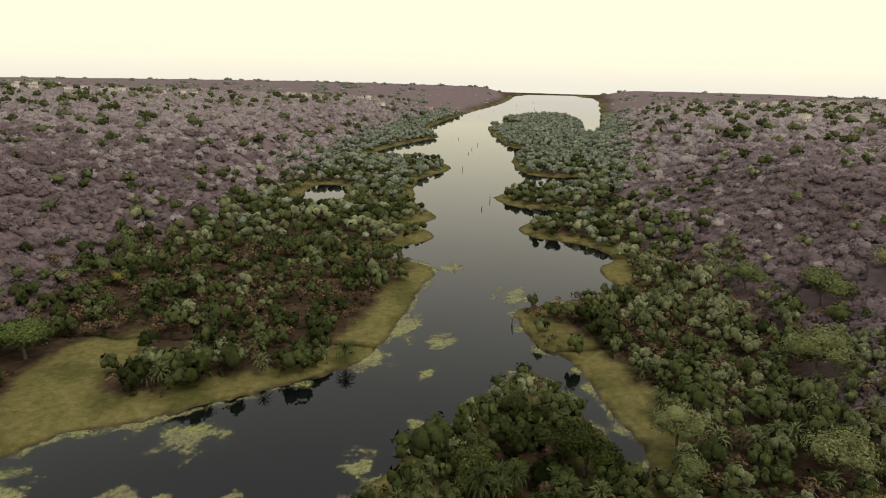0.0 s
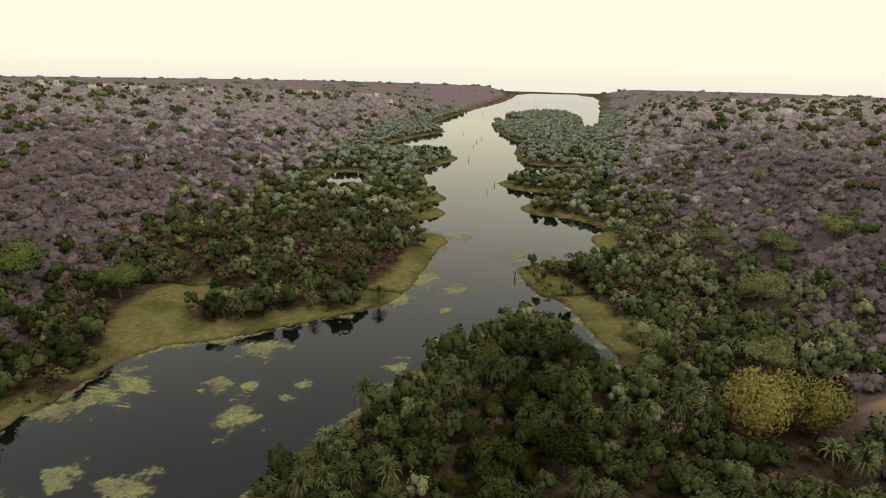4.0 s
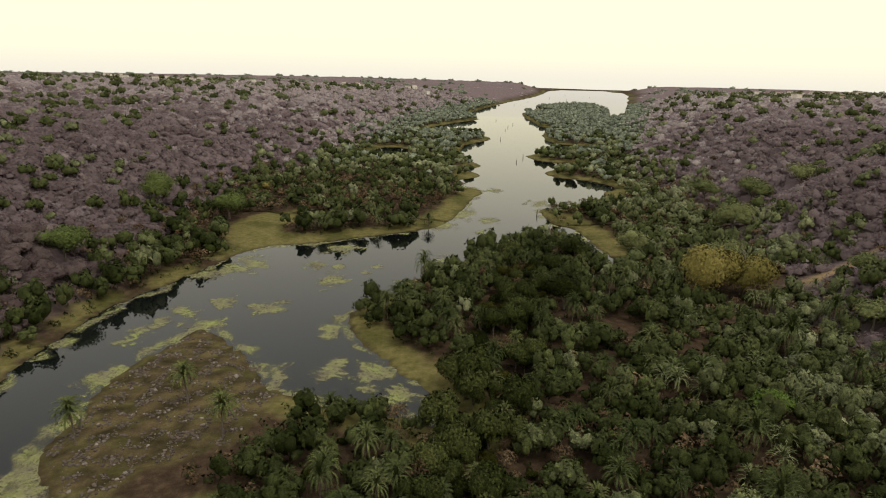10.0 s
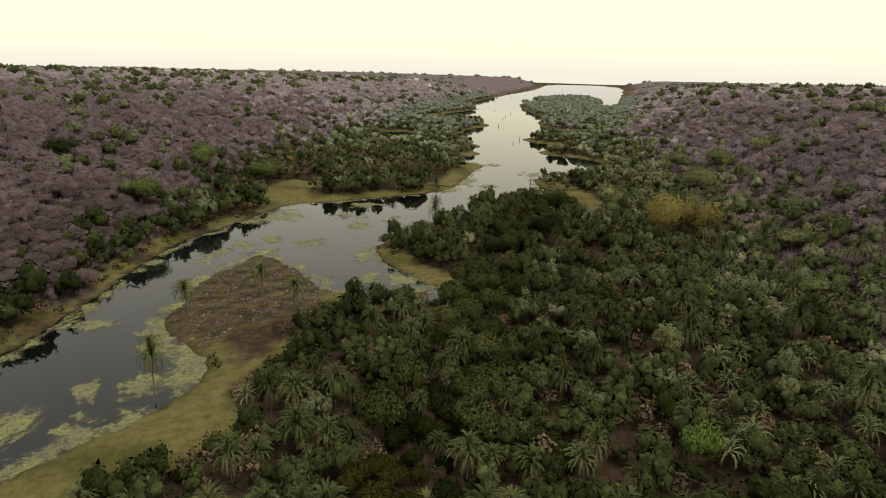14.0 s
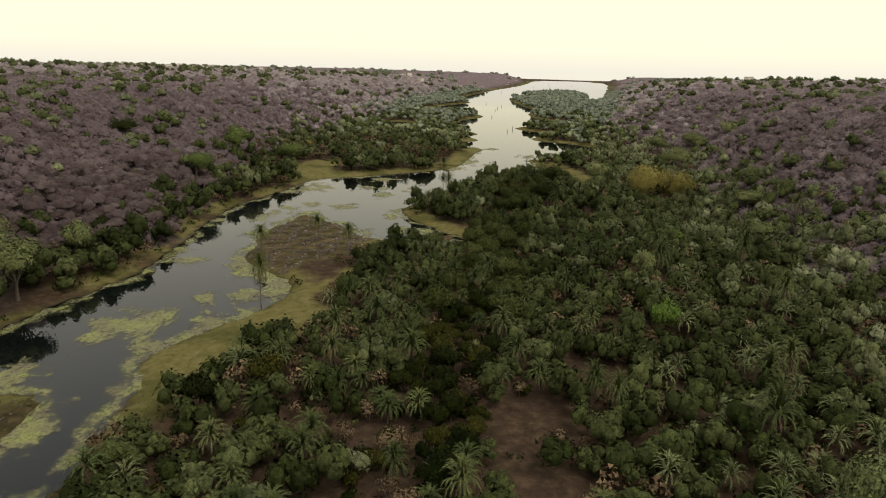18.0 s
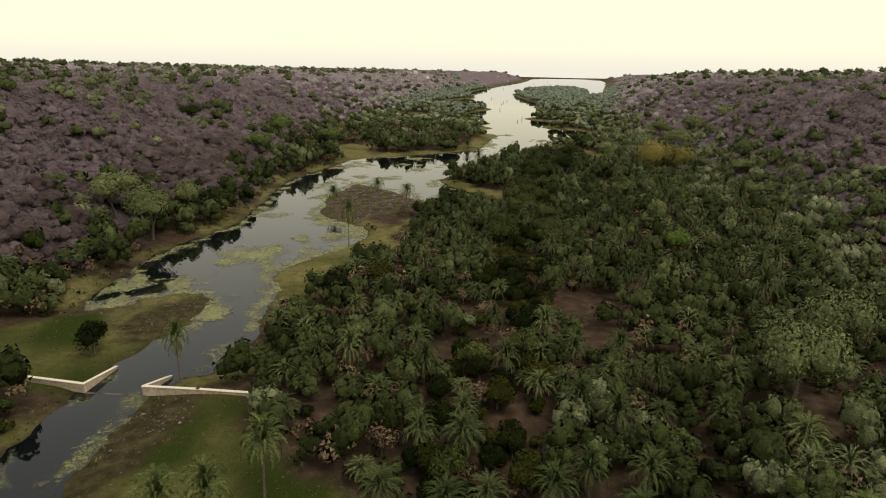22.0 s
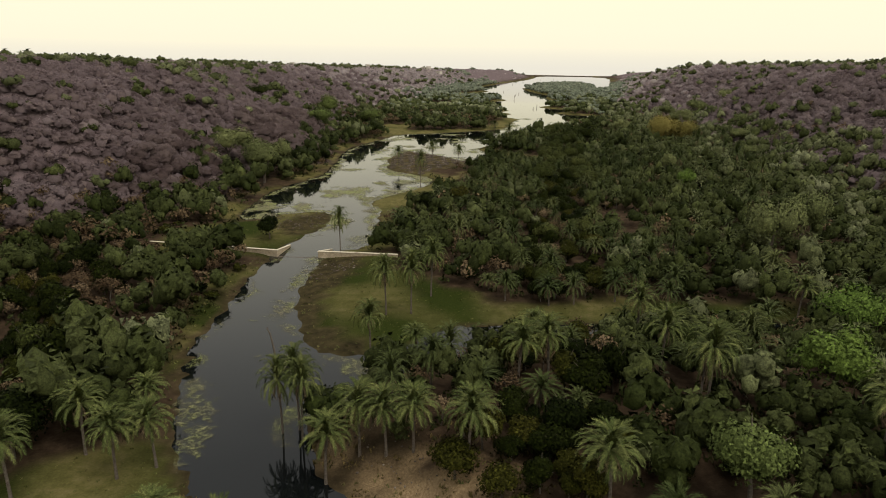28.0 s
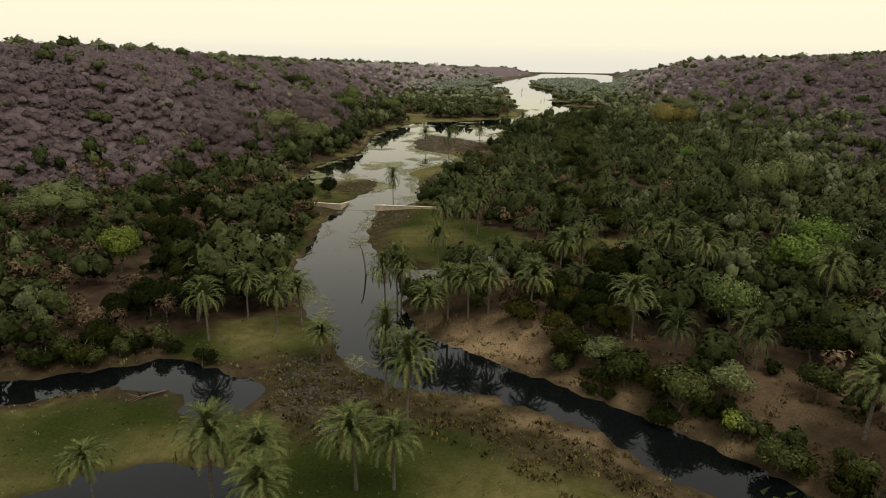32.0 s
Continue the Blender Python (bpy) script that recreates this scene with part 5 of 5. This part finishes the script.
for label, outline, count, lo, hi, seed in (("dark rubble stones strewn over the brown islet", ISLET, 3400, 0.3, 1.25, 3),
                                            ("dark churned mud clods between the palms", [(-104, -284), (-97, -280), (-90, -290), (-84, -300), (-92, -306), (-101, -300)], 1500, 0.25, 0.85, 4),
                                            ("rubble stones below the weir", [(-101, -176), (-92, -170), (-90, -178), (-97, -190), (-101, -186)], 90, 0.3, 0.9, 6),
                                            ("stones on the muddy spit", [(-130, -128), (-112, -112), (-107, -120), (-110, -136), (-122, -142)], 240, 0.3, 0.8, 7),
                                            ("stony ground by the shore", [(-122, 112), (-116, 124), (-108, 145), (-118, 150), (-126, 130)], 130, 0.3, 0.9, 8),
                                            ("grey rock ledge along the slope's rim", [(-236, 330), (-212, 352), (-206, 372), (-232, 352)], 110, 1.5, 4.5, 9),
                                            ("grey rock ledge along the slope's rim", [(-160, 660), (-126, 680), (-120, 720), (-160, 700)], 90, 2, 6, 10),
                                            ("stones along the creek bank", [(-84, -262), (-70, -274), (-40, -304), (-36, -300), (-66, -268), (-80, -256)], 160, 0.2, 0.6, 12)):
    r = np.random.RandomState(seed)
    o = np.array(outline, float)
    q = r.uniform(o.min(0), o.max(0), (count * 5, 2))
    inside = outline_distance(q[:, 0], q[:, 1], [tuple(t_) for t_ in outline]) > 0
    inside &= waves(q[:, 0], q[:, 1], 8, 80 + seed) > (0.1 if seed == 3 else -0.35) - 0.5 * (r.uniform(0, 1, len(q)) < 0.12)
    q = q[inside][:count]
    s = lo + (hi - lo) * r.uniform(0, 1, len(q)) ** 2.5
    tagged(strewn("rubble", stones, np.c_[q, lie(q[:, 0], q[:, 1]) + 0.08 * s], s, r.uniform(0, 6.28, len(q)), s * 0, m_clod if 'clods' in label else m_rock), label, "stones", kind="stuff")

# ---- grass tufts on the meadows and banks near the flight's end ----
q, r = scatter(-190, 20, -345, -90, 1.5, 17)
qd = shore(q[:, 0], q[:, 1])
ok = (qd > 0.6) & ((meadow(q[:, 0], q[:, 1]) > 0) | (qd < 7) | (np.hypot(q[:, 0] + 66, q[:, 1] + 275) < 15) | (outline_distance(q[:, 0], q[:, 1], MUDS[1]) > -2)) & (waves(q[:, 0], q[:, 1], 9, 93) > -0.35) & (r.uniform(0, 1, len(q)) < 0.8)
q = q[ok]
blades = []
for k in range(4):
    r2 = np.random.RandomState(k)
    v = []
    for _ in range(5):
        a, w = r2.uniform(0, 6.283), r2.uniform(0, 6.283)
        o = np.array([0.3 * math.cos(w), 0.3 * math.sin(w), 0])
        d = np.array([math.cos(a), math.sin(a), 0])
        v += [o + 0.16 * np.array([-d[1], d[0], 0]), o - 0.16 * np.array([-d[1], d[0], 0]), o + d * 0.25 + (0, 0, r2.uniform(0.25, 0.5))]
    blades.append((np.array(v), np.arange(15).reshape(-1, 3)))
m_tuft = leaf_material("grass_tufts", (0.075, 0.082, 0.026), (0.105, 0.108, 0.036), (0.16, 0.135, 0.058), bump=0.05)
s = r.uniform(0.25, 0.75, len(q)) * np.where(meadow(q[:, 0], q[:, 1]) > 0, 1, 1.7)
tagged(strewn("grass_tufts", blades, np.c_[q, lie(q[:, 0], q[:, 1]) - 0.03], s, r.uniform(0, 6.28, len(q)), np.clip(r.normal(0.45, 0.3, len(q)), 0, 1), m_tuft), "short tufts of grass on the meadows and banks", "grass", kind="stuff")

# long dry grass on the creek's near bank, on the mud between the pools and on the sandy slope
q, r = scatter(-125, -5, -345, -255, 0.75, 23)
qd = shore(q[:, 0], q[:, 1])
long_ = (np.max([outline_distance(q[:, 0], q[:, 1], o_) for o_ in (MUDS[1], MUDS[3])], axis=0) + 2.5 * waves(q[:, 0], q[:, 1], 7, 95) > 0) & (waves(q[:, 0], q[:, 1], 6, 94) > -0.2)
long_ |= (q[:, 0] > -84) & (qd < 16) & (q[:, 1] > -340 - 0.85 * (q[:, 0] + 40)) & (waves(q[:, 0], q[:, 1], 7, 96) > 0.05)
q = q[(qd > 0.5) & long_ & (r.uniform(0, 1, len(q)) < np.where((q[:, 0] > -84) & (q[:, 1] > -300), 0.3, 0.7))]
m_straw = leaf_material("long_dry_grass", (0.046, 0.038, 0.012), (0.080, 0.062, 0.022), (0.150, 0.110, 0.048), bump=0.03)
s = r.uniform(0.6, 1.5, len(q))
tagged(strewn("long_grass", blades, np.c_[q, lie(q[:, 0], q[:, 1]) - 0.05], s, r.uniform(0, 6.28, len(q)), np.clip(r.normal(0.4, 0.28, len(q)) + 0.3 * (q[:, 1] > -285), 0, 1), m_straw, r.uniform(0.7, 1.3, len(q))),
       "long straw-coloured dry grass along the creek banks", "grass", kind="stuff")

# ---- far hamlets on the plateau ----
m_house, n, l, b = material("limewash", 0.9, 0.1)
f = noise_node(n, l, 0.6, 4, 0.6)
l.new(stops(n, l, f, (0.3, (0.5, 0.45, 0.38)), (0.7, (0.75, 0.7, 0.62))), b.inputs["Base Color"])
m_roof, n, l, b = material("mud_roof", 0.9, 0.1)
f = noise_node(n, l, 0.8, 4, 0.6)
l.new(stops(n, l, f, (0.3, (0.28, 0.2, 0.15)), (0.7, (0.42, 0.32, 0.25))), b.inputs["Base Color"])
m_dark, n, l, b = material("dark_opening", 0.8, 0.2)
f = noise_node(n, l, 3.0, 3, 0.6)
l.new(stops(n, l, f, (0.3, (0.02, 0.018, 0.016)), (0.7, (0.05, 0.045, 0.04))), b.inputs["Base Color"])


def box(bm, lo, hi):
    vs = [bm.verts.new((x, y, z)) for z in (lo[2], hi[2]) for x, y in ((lo[0], lo[1]), (hi[0], lo[1]), (hi[0], hi[1]), (lo[0], hi[1]))]
    for fc in ((3, 2, 1, 0), (4, 5, 6, 7), (0, 1, 5, 4), (1, 2, 6, 5), (2, 3, 7, 6), (3, 0, 4, 7)):
        bm.faces.new([vs[q] for q in fc])


def house(w, d, h):
    root = tagged(new("house"), "small pale limewashed village house far on the plateau", "house", "village houses on the plateau")
    bm = bmesh.new()
    box(bm, (-w / 2, -d / 2, -1), (w / 2, d / 2, h))
    part("wall", bm, m_house, root)
    bm = bmesh.new()
    box(bm, (-w / 2 - 0.3, -d / 2 - 0.3, h), (w / 2 + 0.3, d / 2 + 0.3, h + 0.3))
    part("roof", bm, m_roof, root)
    bm = bmesh.new()
    box(bm, (-0.6, -d / 2 - 0.05, 0), (0.6, -d / 2 + 0.05, 2.1))
    part("door", bm, m_dark, root)
    for x in (-w * 0.3, w * 0.3):
        bm = bmesh.new()
        box(bm, (x - 0.5, -d / 2 - 0.05, 1.1), (x + 0.5, -d / 2 + 0.05, 2.2))
        part("window", bm, m_dark, root)
    return root


r = np.random.RandomState(9)
homes = [house(9, 7, 4.2), house(12, 8, 5.0), house(8, 8, 6.5)]
spots = []
for cx, cy, cnt in ((-649, 1078, 4), (-541, 1037, 6), (-435, 1040, 3), (-237, 1098, 7), (-136, 1120, 3), (516, 1168, 4), (611, 1158, 6), (822, 1341, 7), (368, 609, 2), (700, 1240, 5), (-760, 1250, 4)):
    spots += [(cx + r.uniform(-45, 45), cy + r.uniform(-30, 30)) for _ in range(cnt)]
for k, (x, y) in enumerate(spots):
    m = pose(x, y, spot_height(x, y) + 3.5, 0, 0, r.uniform(-40, 40))
    if k < 3:
        homes[k].matrix_basis = m
    else:
        copy_thing(homes[k % 3], m)
